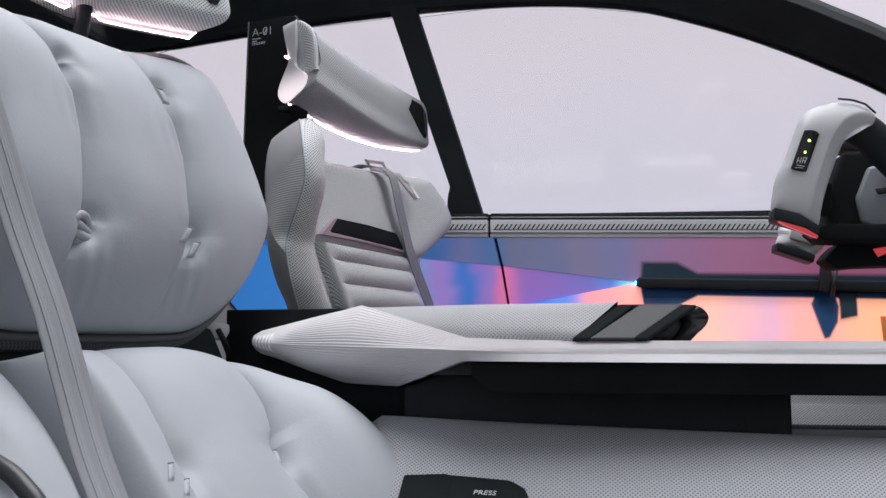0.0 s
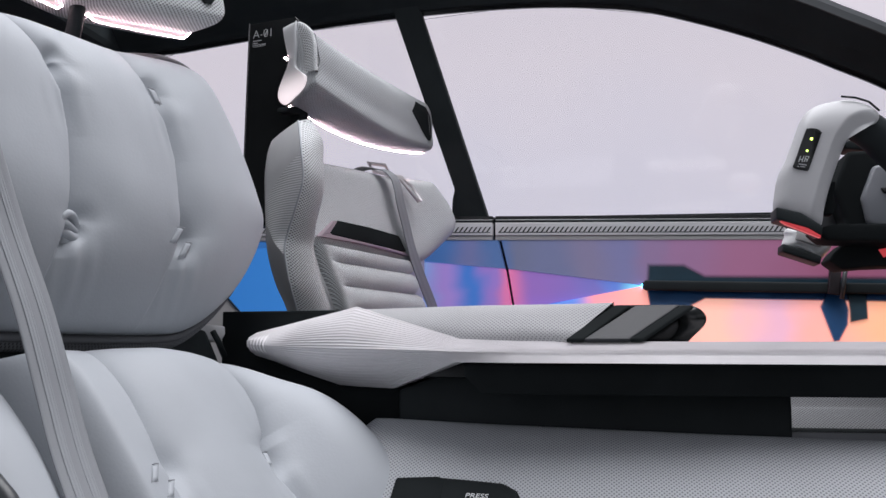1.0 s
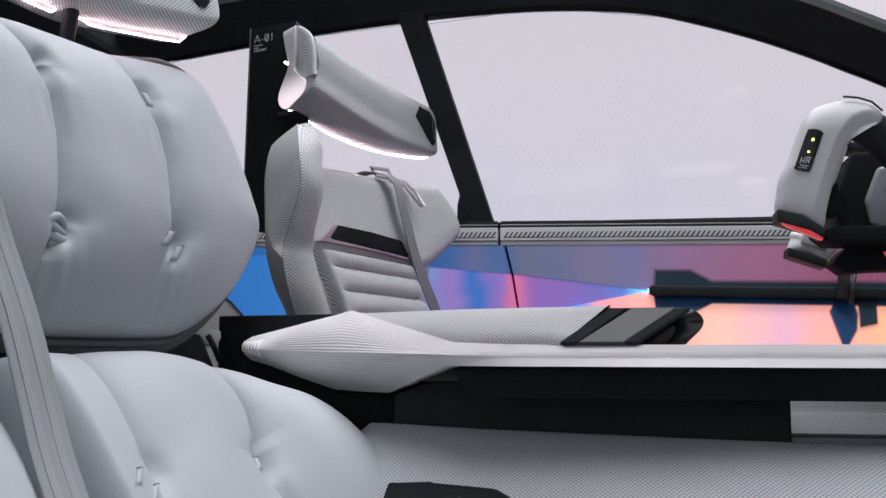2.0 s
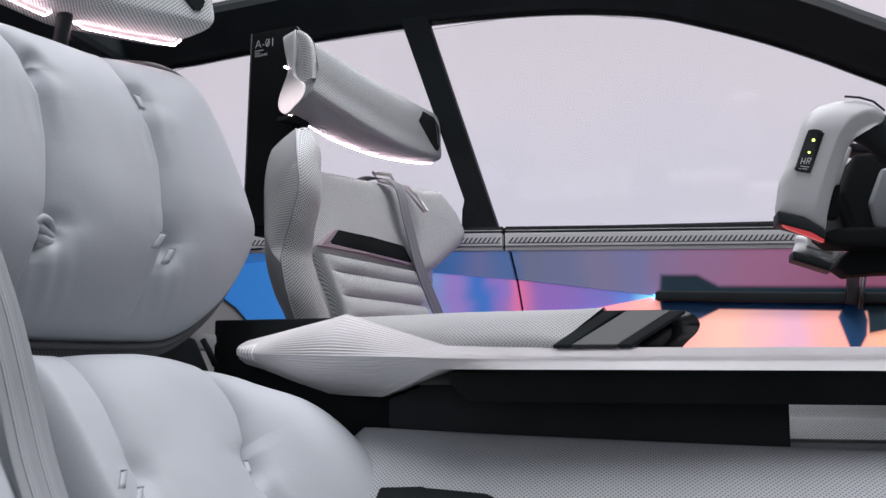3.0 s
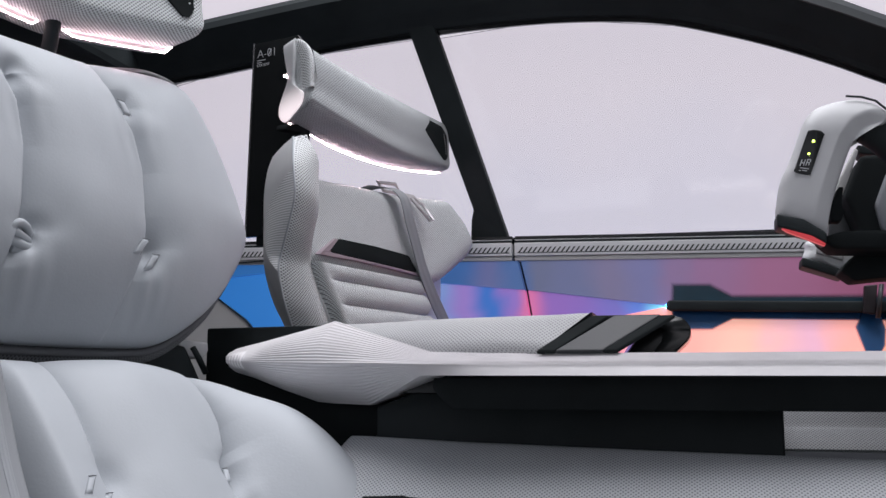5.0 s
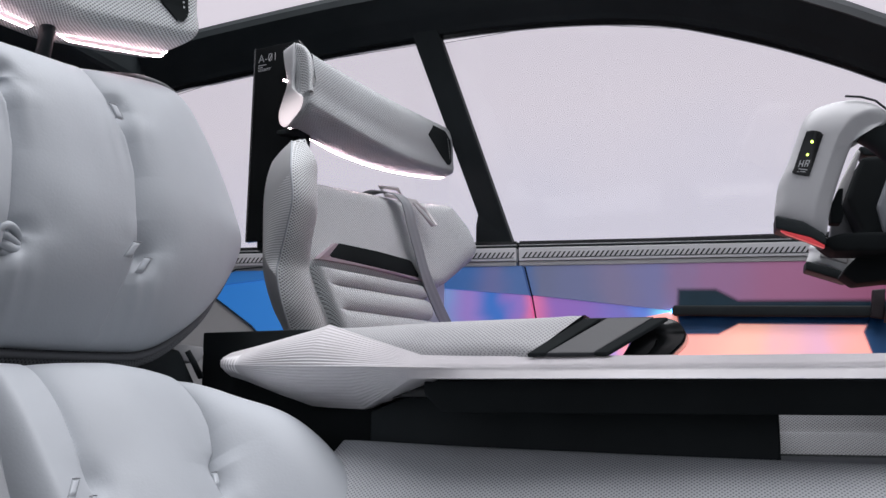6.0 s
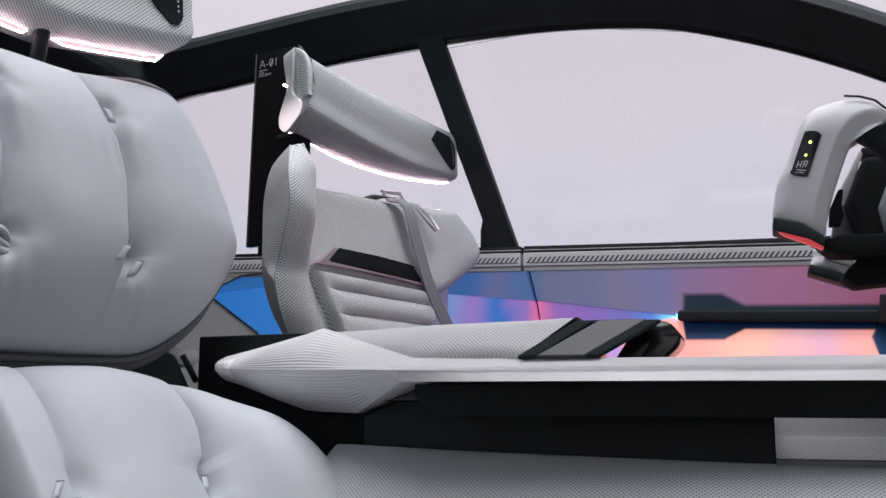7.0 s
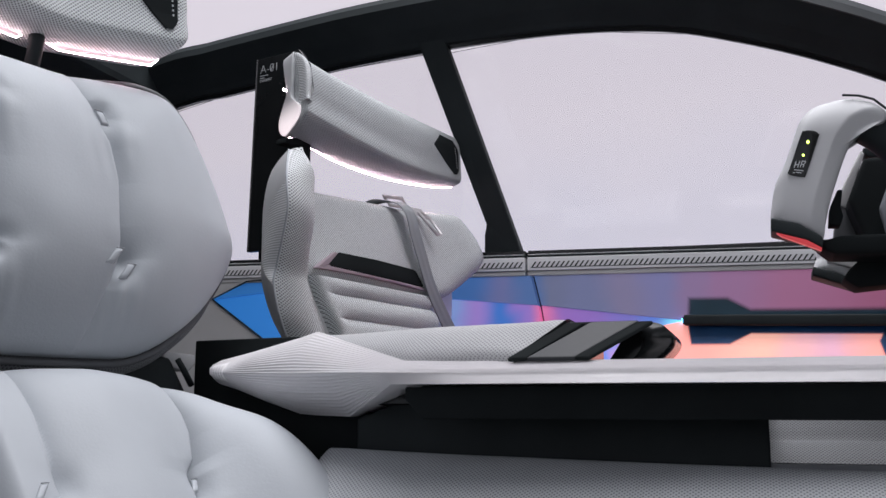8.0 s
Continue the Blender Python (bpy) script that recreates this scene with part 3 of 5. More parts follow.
part("wedge_panel", prism([(-1.152, 0.893), (-1.00, 0.787), (-0.78, 0.55), (seam_x(0.55) - G, 0.55), (seam_x(0.75) - G, 0.75), (seam_x(0.849) - G, rcrease(-0.24) - 0.001), (-0.9, rcrease(-0.9) - 0.001)], side(2.51), -0.03, 0.002), WEDGE_FILM, rear_door, "blue and pink panel with its lighting painted in", smooth=False)
part("lining", prism([(-2.0, zu(-2.0)), (-2.0, 0.3), (-0.25, 0.3), (-0.25, 0.549), (-0.785, 0.549), (-1.004, 0.785), (-1.158, 0.895), (-1.052, 0.942), (-0.98, 0.944), (-0.9, zu(-0.9))], side(2.51), -0.04, 0.006, 0.001, 1), LINER, rear_door, "pale grey fabric side lining", smooth=False)
part("panel_edge", tube([side(2.51)(u, v, 0.008) for u, v in ((-0.93, 0.945), (-1.05, 0.9395), (-1.155, 0.895), (-1.002, 0.786), (-0.78, 0.549))], 0.0022, 6), BLACK, rear_door)
# dark backing behind the joint
structure("trim_3", prism([(-2.05, 0.25), (1.4, 0.25), (1.4, 0.98), (-2.05, 1.0)], side(2.56), -0.06, 0.0), BLACK, "black inner door skin", "trim")
# pull bar with its soft cast shadows painted on the door as patches
bar = thing("door_pull_bar", (0.1, 2.5, 0.79), "long black door pull bar on the door trim", "door pull")
BZ = lambda x: 0.801 - 0.026 * (x - 0.1)
part("bar", prism([(0.10, BZ(0.1) - 0.012), (1.2, BZ(1.2) - 0.014), (1.2, BZ(1.2) + 0.013), (0.10, BZ(0.1) + 0.012)], side(2.51), 0.003, 0.035, 0.004), BLACK, bar)
part("bar_end", prism([(0.096, 0.793), (0.104, 0.792), (0.104, 0.810), (0.096, 0.809)], side(2.51), 0.003, 0.02, 0.002), BLACK, bar)
part("tip_light", prism([(0.0940, 0.7965), (0.0962, 0.7965), (0.0962, 0.8055), (0.0940, 0.8055)], side(2.51), 0.002, 0.018, 0.001), CYANGLOW, bar, "cyan light at the bar's tip")
part("upper_shadow", soft_patch([(0.099, 0.800), (0.104, 0.862), (0.200, 0.860), (0.250, 0.832), (1.2, 0.812), (1.2, 0.74), (0.100, 0.770)], side(2.51), 0.0052, 0.0180), BLUE_SHADOW, bar, "painted dark blue shadow of the pull bar", smooth=False)
part("lower_shadow", soft_patch([(0.099, 0.812), (0.110, 0.741), (0.200, 0.740), (0.247, 0.763), (1.2, 0.737), (1.2, 0.79)], LOW, 0.0042, 0.0090), BLUE_SHADOW_PALE, bar, "painted dark blue shadow of the pull bar", smooth=False)
latch = thing("door_latch", (0.55, 2.48, 0.80), "small rose and steel latch on the door bar", "latch")
part("latch_plate", prism([(0.526, 0.775), (0.552, 0.770), (0.560, 0.838), (0.532, 0.836)], side(2.51), 0.035, 0.05, 0.003), ROSE, latch)
part("latch_pin", tube([side(2.51)(0.556, 0.762, 0.05), side(2.51)(0.568, 0.838, 0.05)], 0.0055, 10), DARKGREY, latch, "dark steel pin")
# the latch's cast shadows, painted as two blue patches
part("latch_shadow", soft_patch([(0.508, 0.745), (0.530, 0.790), (0.570, 0.790), (0.580, 0.738), (0.574, 0.700), (0.550, 0.660), (0.532, 0.656)], LOW, 0.0060, 0.009), BLUE_SHADOW_PALE, latch, "painted kite-shaped shadow of the latch", smooth=False)
part("latch_side_shadow", soft_patch([(0.574, 0.735), (0.572, 0.785), (0.624, 0.785), (0.620, 0.712), (0.572, 0.702)], LOW, 0.0075, 0.008), BLUE_SHADOW, latch, "painted side shadow of the latch", smooth=False)
switch = thing("window_switch", (0.69, 2.47, 0.69), "small orange switch on the peach door panel", "switch")
part("switch_plate", prism([(0.668, 0.655), (0.72, 0.655), (0.72, 0.714), (0.668, 0.714)], LOW, 0.002, 0.005, 0.001), ORANGE, switch)

# ---- car floor and closing parts ----
structure("car_floor", box(-2.0, 1.6, 0.75, 2.55, 0.16, 0.24, 0.01), CARPET, "black carpeted car floor", "car floor")
structure("bulkhead", box(-2.1, -1.95, 0.7, 2.6, 0.2, 1.5, 0.02), BLACK, "black panel that closes the cabin's rear", "bulkhead")
structure("sill", box(-1.9, 1.6, 0.72, 0.84, 0.14, 0.30, 0.02), DARKGREY, "dark grey door sill of the open near side", "sill")

# ---- centre console ----
console = thing("centre_console", (-0.1, 1.6, 0.24), "white ribbed centre console with black base", "console")
XS = [-0.549, -0.540, -0.515, -0.46, -0.40, -0.371, -0.307, -0.188, -0.10, 0.10, 0.40, 0.90]
CT = [(1.515, 0.662), (1.525, 0.6695), (1.535, 0.677), (1.540, 0.689), (1.530, 0.702), (1.518, 0.7085), (1.470, 0.690), (1.400, 0.656), (1.372, 0.6525), (1.365, 0.6515), (1.360, 0.651), (1.360, 0.6510)]
CM = [(1.510, 0.652), (1.502, 0.651), (1.486, 0.650), (1.462, 0.648), (1.441, 0.647), (1.432, 0.646), (1.400, 0.644), (1.350, 0.640), (1.343, 0.6385), (1.340, 0.638), (1.338, 0.638), (1.338, 0.638)]
CB = [(1.520, 0.641), (1.525, 0.633), (1.532, 0.625), (1.532, 0.606), (1.525, 0.588), (1.518, 0.586), (1.498, 0.584), (1.350, 0.626), (1.334, 0.6255), (1.327, 0.625), (1.326, 0.624), (1.326, 0.622)]


def console_rows(ribs, amp):
    xs = [(-0.549 + 0.0008 * k,) for k in range(62)] + [p for p in dense([(x,) for x in XS], 110, closed=False) if p[0] > -0.4995]
    rows, uvs = [], []
    for (x,) in xs:
        g = lambda C, k: float(np.interp(x, XS, [c[k] for c in C]))
        A, M, B = [np.array((g(C, 0), g(C, 1))) for C in (CT, CM, CB)]
        row, urow = [], []
        N1, N2 = ribs
        ctrl = dense([A, M], N1 * 6, closed=False)[:-1] + dense([M, B], N2 * 6, closed=False)
        soft = min(1.0, max(0.0, (-0.22 - x) / 0.20))
        soft = soft * soft * (3 - 2 * soft)
        knee = 2 * M - (A + B) / 2
        f = min(1.0, max(0.0, (x + 0.507) / 0.05))
        for i, p in enumerate(ctrl):
            s = i / (len(ctrl) - 1)
            bow = A * (1 - s) ** 2 + knee * 2 * s * (1 - s) + B * s * s
            p = p + (bow - p) * 0.85 * soft
            turn = min(1.0, max(0.0, (s - 0.40) / 0.22))
            nn = np.array((-0.75, 0.66)) * (1 - turn) + np.array((-0.85, -0.5)) * turn
            along = (0.5 + 0.5 * math.cos(i / 6 * 2 * math.pi)) ** 0.6 * (1.0 - 0.45 * turn)
            hoop = (0.5 + 0.5 * math.cos((x + 0.549 - 0.030 * (s - 0.5) ** 2) / 0.0068 * 2 * math.pi)) ** 0.7
            hoop *= math.exp(-((s - 0.5) / 0.26) ** 4) * min(1.0, max(0.0, (-0.508 - x) / 0.006))
            q = p + nn * amp * (f * along + 1.5 * hoop)
            row.append(Vector((x, q[0], q[1])))
            urow.append((x, s * 0.1))
        row.append(Vector((x, B[0] + 0.10, B[1])))
        row.append(Vector((x, A[0] + 0.10, B[1])))
        row.append(Vector((x, A[0] + 0.10, A[1] - 0.004)))
        urow += [(x, 0.1)] * 3
        rows.append(row)
        uvs.append(urow)
    return grid_mesh("body", rows, uvs, True, True)


part("ribbed_body", console_rows((14, 13), 0.0026), RIBBED, console, "white body with fine parallel ribs")
part("lower_base", prism([(-0.30, 0.24), (0.270, 0.24), (0.270, 0.62), (-0.195, 0.621), (-0.30, 0.58)], lambda u, v, d: (u, d - 0.074 * (u + 0.3), v), 1.505, 1.88, 0.004), BLACK, console, "matt black base")
part("upper_base", prism([(-0.178, 0.606), (-0.150, 0.5815), (1.0, 0.5815), (1.0, 0.622), (-0.178, 0.622)], lambda u, v, d: (u, d + (0.36 * max(0.0, -0.09 - u) if d < 1.5 else 0.0), v), 1.343, 1.60, 0.002), MATT, console)
part("rear_box", prism([(-0.622, 0.24), (-0.29, 0.24), (-0.29, 0.706), (-0.622, 0.706)], lambda u, v, d: (u, d - 0.157 * (u + 0.45), v), 1.553, 1.90, 0.003), MATT, console, "matt black rear box")
part("slot_floor", box(0.25, 1.0, 1.476, 1.92, 0.40, 0.5200, 0.003), MATT, console, "black floor of the open slot")
part("slot_lip", box(0.265, 1.0, 1.474, 1.482, 0.512, 0.5275, 0.001), PIPING, console, "thin grey lip of the slot")
rows, uvs = [], []
wall = spline([(1.652, 0.515), (1.668, 0.532), (1.690, 0.5485), (1.702, 0.5505), (1.722, 0.572), (1.760, 0.605), (1.83, 0.638)], 40, False)
for i in range(30):
    x = 0.262 + i * 0.025
    acc, row, ur = 0.0, [], []
    for k, (y, z) in enumerate(wall):
        acc += float(np.hypot(*(wall[k] - wall[k - 1]))) if k else 0.0
        row.append(Vector((x, y, z)))
        ur.append((x, acc))
    rows.append(row)
    uvs.append(ur)
part("slot_lining", grid_mesh("lining", rows, uvs), MESH_POCKET, console, "grey knitted lining behind the open slot")

# knitted armrest pad
rest = thing("armrest_pad", (-0.2, 1.5, 0.655), "pale grey knitted armrest pad on the console", "armrest")
rows, uvs = [], []
for i in range(61):
    s = i / 60
    x0 = -0.371 + s * 0.337
    row, ur = [], []
    yf = interp(x0, [(-0.371, 1.518), (-0.30, 1.466), (-0.20, 1.402), (-0.12, 1.378), (-0.03, 1.362), (0.04, 1.360)])
    zf = interp(x0, [(-0.371, 0.707), (-0.30, 0.687), (-0.20, 0.658), (-0.03, 0.656), (0.04, 0.656)])
    for j in range(33):
        t = j / 32
        y = yf + t * (1.72 - yf)
        rise = 0.708 - zf
        z = zf - 0.003 + (rise + 0.004) * ((1 - max(0, 1 - (y - yf) / 0.10) ** 2.4) ** 0.8 * (1 - s ** 4) + min(1, max(0, (y - 1.357) / 0.063)) * s ** 4)
        x_end = -0.036 + 0.064 * min(1, max(0, (y - 1.357) / 0.063))
        if j == 0:
            row.append(Vector((x0 + s * s * (x_end + 0.034), y + 0.004, z - 0.016)))
            ur.append((x0, -0.016))
            acc = 0.0
        else:
            acc += math.hypot(y - row[-1].y, z - row[-1].z)
        row.append(Vector((x0 + s * s * (x_end + 0.034), y, z)))
        ur.append((row[-1].x, acc))
    rows.append(row)
    uvs.append(ur)
part("knit_cover", grid_mesh("cover", rows, uvs), MESH_PAD, rest, "pale grey knitted cover")
part("end_wall", grid_mesh("endwall", [[p + Vector((0.001, 0, 0.001)) for p in rows[-1]], [Vector((p.x + 0.001, p.y, 0.65)) for p in rows[-1]]]), GLOSS, rest, "gloss black end wall", smooth=False)
part("edge_seam", tube([r[0] + Vector((0, -0.001, 0.001)) for r in rows], 0.0022, 6), EDGING, rest, "dark sewn edge")

# paddle grip at the pad's front end
grip = thing("console_grip", (0.06, 1.45, 0.655), "dark grey and gloss black paddle grip on the console", "grip")


def slope_strip(x0, x1, y0, y1, z0, z1, shift, th, lift=0.0):
    """A plate that rises from its near edge to its far edge and drifts forward by shift."""
    bm = bmesh.new()
    vs = []
    for dz in (lift - th, lift):
        for x, y, z in ((x0, y0, z0), (x1, y0, z0), (x1 + shift, y1, z1), (x0 + shift, y1, z1), ):
            vs.append(bm.verts.new((x, y, z + dz)))
    for f in ((3, 2, 1, 0), (4, 5, 6, 7), (0, 1, 5, 4), (1, 2, 6, 5), (2, 3, 7, 6), (3, 0, 4, 7)):
        bm.faces.new([vs[k] for k in f])
    bmesh.ops.bevel(bm, geom=list(bm.edges), offset=0.002, segments=2, affect="EDGES", profile=0.6)
    return bm


part("front_band", slope_strip(-0.036, -0.0125, 1.357, 1.420, 0.657, 0.705, 0.064, 0.0055), MATT, grip, "black band", smooth=False)
part("top_plate", slope_strip(-0.0120, 0.048, 1.357, 1.420, 0.657, 0.705, 0.071, 0.0055), CHARCOAL, grip, "satin charcoal plate", smooth=False)
part("rim", slope_strip(0.0485, 0.066, 1.357, 1.420, 0.657, 0.7045, 0.072, 0.0055), MATT, grip, "black rim", smooth=False)
part("rear_plate", prism([(0.030, 1.4205), (0.119, 1.4205), (0.122, 1.62), (0.034, 1.62)], lambda u, v, d: (u, v, d), 0.694, 0.705, 0.002), CHARCOAL, grip, "", smooth=False)
fold = spline([(0.116, 0.7045), (0.136, 0.7042), (0.149, 0.699), (0.1565, 0.688), (0.153, 0.676), (0.140, 0.663), (0.124, 0.6490), (0.102, 0.6490), (0.1165, 0.668), (0.1205, 0.682), (0.117, 0.693)], 44)
part("folded_end", prism([tuple(p) for p in fold], lambda u, v, d: (u, d, v), 1.445, 1.62), GLOSS, grip, "gloss black folded end")
part("inner_block", prism([(0.0677, 0.648), (0.128, 0.648), (0.146, 0.672), (0.147, 0.690), (0.134, 0.698), (0.0966, 0.698), (0.0866, 0.6769)], lambda u, v, d: (u -0.120 * (d - 1.47), d, v), 1.470, 1.72, 0.002), GLOSS, grip, "gloss black inner block")
# worktop behind the rim
part("top_deck", prism([(-0.40, 1.50), (0.9, 1.365), (0.9, 1.60), (0.255, 1.60), (0.255, 1.90), (-0.40, 1.90)], lambda u, v, d: (u, v, d), 0.60, 0.647, 0.003), GLOSS, console, "gloss black console deck")

# ---- lower tunnel panel ----
tunnel = thing("tunnel_panel", (0, 1.35, 0.24), "grey perforated knit tunnel panel beside the seat", "side panel")
rows, uvs = [], []
pp = spline([(1.50, 0.505), (1.455, 0.5385), (1.42, 0.533), (1.37, 0.503), (1.32, 0.462), (1.28, 0.41), (1.26, 0.34), (1.255, 0.24)], 60, closed=False)
for i in range(60):
    x = -0.352 + i / 59 * 1.325
    e = max(0, 1 - (x + 0.352) / 0.030)
    row, ur = [], []
    s = 0
    for j, (y, z) in enumerate(pp):
        if j:
            s += float(np.hypot(*(pp[j] - pp[j - 1])))
        yy = y - 0.157 * (x + 0.1) + e * e * 0.03
        row.append(Vector((x, yy, z + interp(x, [(-0.34, 0.0), (-0.15, -0.006), (0.15, -0.0117), (0.34, -0.014), (1.0, -0.018)]) - e * e * 0.014)))
        ur.append((x, s))
    rows.append(row)
    uvs.append(ur)
part("knit_face", grid_mesh("face", rows, uvs), MESH_BIG, tunnel)
TP = lambda u, v, d: Vector((u, 1.462 - 0.157 * (u + 0.1) - (0.5385 - v) * 1.75 - d, v))
part("switch_recess", prism([(-0.27, 0.484), (-0.225, 0.482), (-0.205, 0.470), (-0.12, 0.466), (-0.10, 0.458), (-0.075, 0.42), (-0.27, 0.40)], TP, -0.01, 0.010, 0.003), MATT, tunnel, "black recess round the seat switch")
key = part("press_switch", prism([(-0.20, 0.468), (-0.12, 0.463), (-0.105, 0.453), (-0.10, 0.430), (-0.20, 0.430)], TP, 0.010, 0.014, 0.002), MATT, tunnel, "gloss black push switch")
lettering("PRESS", Matrix.Translation(TP(-0.167, 0.4515, 0.0158)) @ Matrix.Rotation(radians(-9), 4, "Z") @ Matrix.Rotation(radians(30), 4, "X"), 0.0125, PRINT, key)
part("corner_cover", prism([(0.325, 0.440), (0.40, 0.495), (0.9, 0.50), (0.9, 0.30), (0.325, 0.30)], TP, 0.0, 0.03, 0.004), BLACK, tunnel, "black corner cover")

# ---- lounge seat, quilted ----
NEAR = frame_of((-0.613, 1.235, 0.797), 17, 14.7)
NFLAT = frame_of((-0.613, 1.235, 0.0), 17)
lounge = thing("lounge_seat", NFLAT(0, 0.24, 0), "white quilted leather lounge seat, swivelled outward", "seat")
SEAMS_B = [[(-0.175, 0.32), (-0.1512, 0.27), (-0.1354, 0.24), (-0.121, 0.215), (-0.109, 0.17), (-0.106, 0.112), (-0.113, 0.045), (-0.118, 0.0), (-0.135, -0.048), (-0.144, -0.084), (-0.152, -0.15)],
           [(0.038, 0.32), (0.0439, 0.268), (0.047, 0.245), (0.057, 0.218), (0.073, 0.164), (0.08, 0.11), (0.075, 0.045), (0.078, 0.0), (0.055, -0.057), (0.043, -0.113), (0.035, -0.15)],
           [(-0.31, 0.32), (-0.3, 0.23), (-0.27, 0.14), (-0.28, 0.0), (-0.31, -0.15)]]
TUFTS_B = [(-0.106, 0.219), (0.076, 0.219), (-0.103, -0.002), (0.086, -0.004), (-0.275, 0.10)]


def quilting(seams, tufts, groove=0.014, pit=0.026, soft=0.014, weights=(1.0, 1.0, 1.0), pucker=1.0, knots=False):
    """Relief of sewn panels: each seam is a crisp fold on one side that rolls out softly on the other."""
    data = [sorted((p[1], p[0]) for p in s) for s in seams]
    sv = [([a for a, b in d], [b for a, b in d]) for d in data]

    def disp(u, v):
        h = 0.0
        near = min(math.hypot((u - a) / 1.0, (v - b) / 2.6) for a, b in tufts)
        above = v - min(b for a, b in tufts)
        k = (0.80 + 0.30 * math.exp(-(near / 0.05) ** 2)) * (1.0 if above > 0 else max(0.30, 1 + above / 0.06))
        for (ys, xs), wt in zip(sv, weights):
            d = u - float(np.interp(v, ys, xs))
            g = math.exp(-(d / soft) ** 1.1) if d > 0 else math.exp(-(d / 0.0036) ** 2)
            h -= wt * groove * k * g + 0.0075 * math.exp(-(abs(d) / 0.040) ** 1.6)
        for a, b in tufts:
            r = math.hypot(u - a, (v - b) * 0.72)
            h -= pit * math.exp(-(r / 0.0165) ** 2)
            h -= 0.007 * pucker * math.exp(-(math.hypot(u - a - 0.024, (v - b - 0.022) * 0.7) / 0.032) ** 2)
            ang = math.atan2(v - b, u - a)
            h += 0.0005 * pucker * math.exp(-((r - 0.034) / 0.022) ** 2) * math.sin(5 * ang + 31 * a + 17 * b)
            if knots and a < 0 and r < 0.04:
                h += 0.0036 * math.exp(-(r / 0.0175) ** 2) * math.sin(2 * ang + 150 * r + 0.6)
            if v < b:
                w = math.exp(-(((b - v) - 0.055) / 0.040) ** 2) * math.exp(-((u - a + 0.004) / 0.026) ** 2)
                h += 0.0022 * pucker * w * math.sin((u - a) * 230 + 1.2 * math.sin((b - v) * 34) + 2.0)
        h += 0.004 * noise.noise(Vector((u * 8, v * 4, 1.7))) + 0.0011 * noise.noise(Vector((u * 24, v * 8, 4.1)))
        return h
    return disp


back_outline = [(0.0, 0.297), (0.10, 0.307), (0.205, 0.315), (0.252, 0.298), (0.285, 0.245), (0.310, 0.178), (0.330, 0.100), (0.332, 0.048), (0.280, -0.026), (0.224, -0.076), (0.155, -0.112), (0.08, -0.120),
                (-0.10, -0.120), (-0.21, -0.110), (-0.29, -0.05), (-0.34, 0.035), (-0.35, 0.10), (-0.32, 0.20), (-0.27, 0.285), (-0.15, 0.297)]
plain_b = quilting(SEAMS_B, TUFTS_B, 0.024, 0.012, 0.017, knots=True)
tuck = lambda v: 0.8 * max(0.0, 0.07 - v) ** 2
back_relief = lambda u, v: plain_b(u, v) - 0.42 * max(0.0, 0.07 - v) ** 2
backrest = part("backrest", quilt("backrest", back_outline, lambda u, v, h: NEAR(u, v - 0.02 * max(0, abs(u) - 0.2), h - 0.040 - tuck(v)), 0.086, 0.02, back_relief, 330, 3.4, 0.52), LEATHER, lounge, "puffy white quilted backrest")

def shell_scale(v):
    q = min(1.0, max(0.0, (0.10 - v) / 0.10))
    return 1.028 + 0.058 * q * q * (3 - 2 * q)


shell_outline = [(p[0] * shell_scale(p[1]), (p[1] - 0.085) * (1.075 if p[1] > 0 else 1.095) + 0.088) for p in back_outline]
part("back_shell", pad("shell", shell_outline, lambda u, v, h: NEAR(u, v, h - 0.075 - 0.7 * tuck(v)), 0.030, 0.075, None, 14, 110, 6.0, 0.5), MESH_DARK, lounge, "grey knitted back shell")
part("shell_rim", tube([NEAR(p[0], p[1], -0.052) for p in spline([(0.10, 0.312), (0.15, 0.326), (0.205, 0.336), (0.262, 0.325), (0.302, 0.270), (0.315, 0.215)], 30, False)], 0.0085, 10), DARKGREY, lounge, "dark rim of the back shell")
rim_pts = [NEAR(p[0], p[1], -0.050 - tuck(p[1])) for p in spline([(q[0] * 1.022, (q[1] - 0.085) * 1.025 + 0.086) for q in back_outline], 110)]
part("backrest_piping", tube(rim_pts, 0.0062, 10, closed=True), EDGING, lounge, "dark grey piping")


def strap_tab(foot, head, to_world, parent, width=0.0115):
    """A short leather strap sewn over a tuft: it comes out of a dark slit at its head and ends at its foot."""
    foot, head = Vector(foot), Vector(head)
    rows = []
    for i in range(9):
        t = i / 8
        p = foot + (head - foot) * t
        arch = 0.0006 + 0.0012 * math.sin(math.pi * min(1.0, 0.12 + t * 0.8))
        rows.append([to_world(p.x + a * width, p.y, p.z + arch * h - (0.003 if i in (0, 8) else 0.0)) for a, h in ((-0.5, -1.2), (-0.47, 0.5), (-0.36, 1.0), (0.0, 0.9), (0.36, 1.0), (0.47, 0.5), (0.5, -1.2))])
    tabob = part("tuft_tab", grid_mesh("tab", rows), LEATHER, parent)
    # the slit's darkness is a grey tube laid across the head
    part("slit", tube([to_world(head.x + a * width, head.y + 0.0006 - abs(a) * 0.0012, head.z + 0.0006) for a in (-0.6, -0.3, 0.0, 0.3, 0.6)], 0.0007, 6), PIPING, tabob, "dark slit")
    # crease shade along the strap's sides, drawn as thin tubes
    for a in (-0.56, 0.56):
        part("crease_line", tube([to_world(p.x + a * width, p.y, p.z + 0.0003) for p in (foot + (head - foot) * k / 6 for k in range(7))], 0.00036, 5), CREASE_GREY, tabob)


BACK = lambda u, v, n: NEAR(u, v, n)
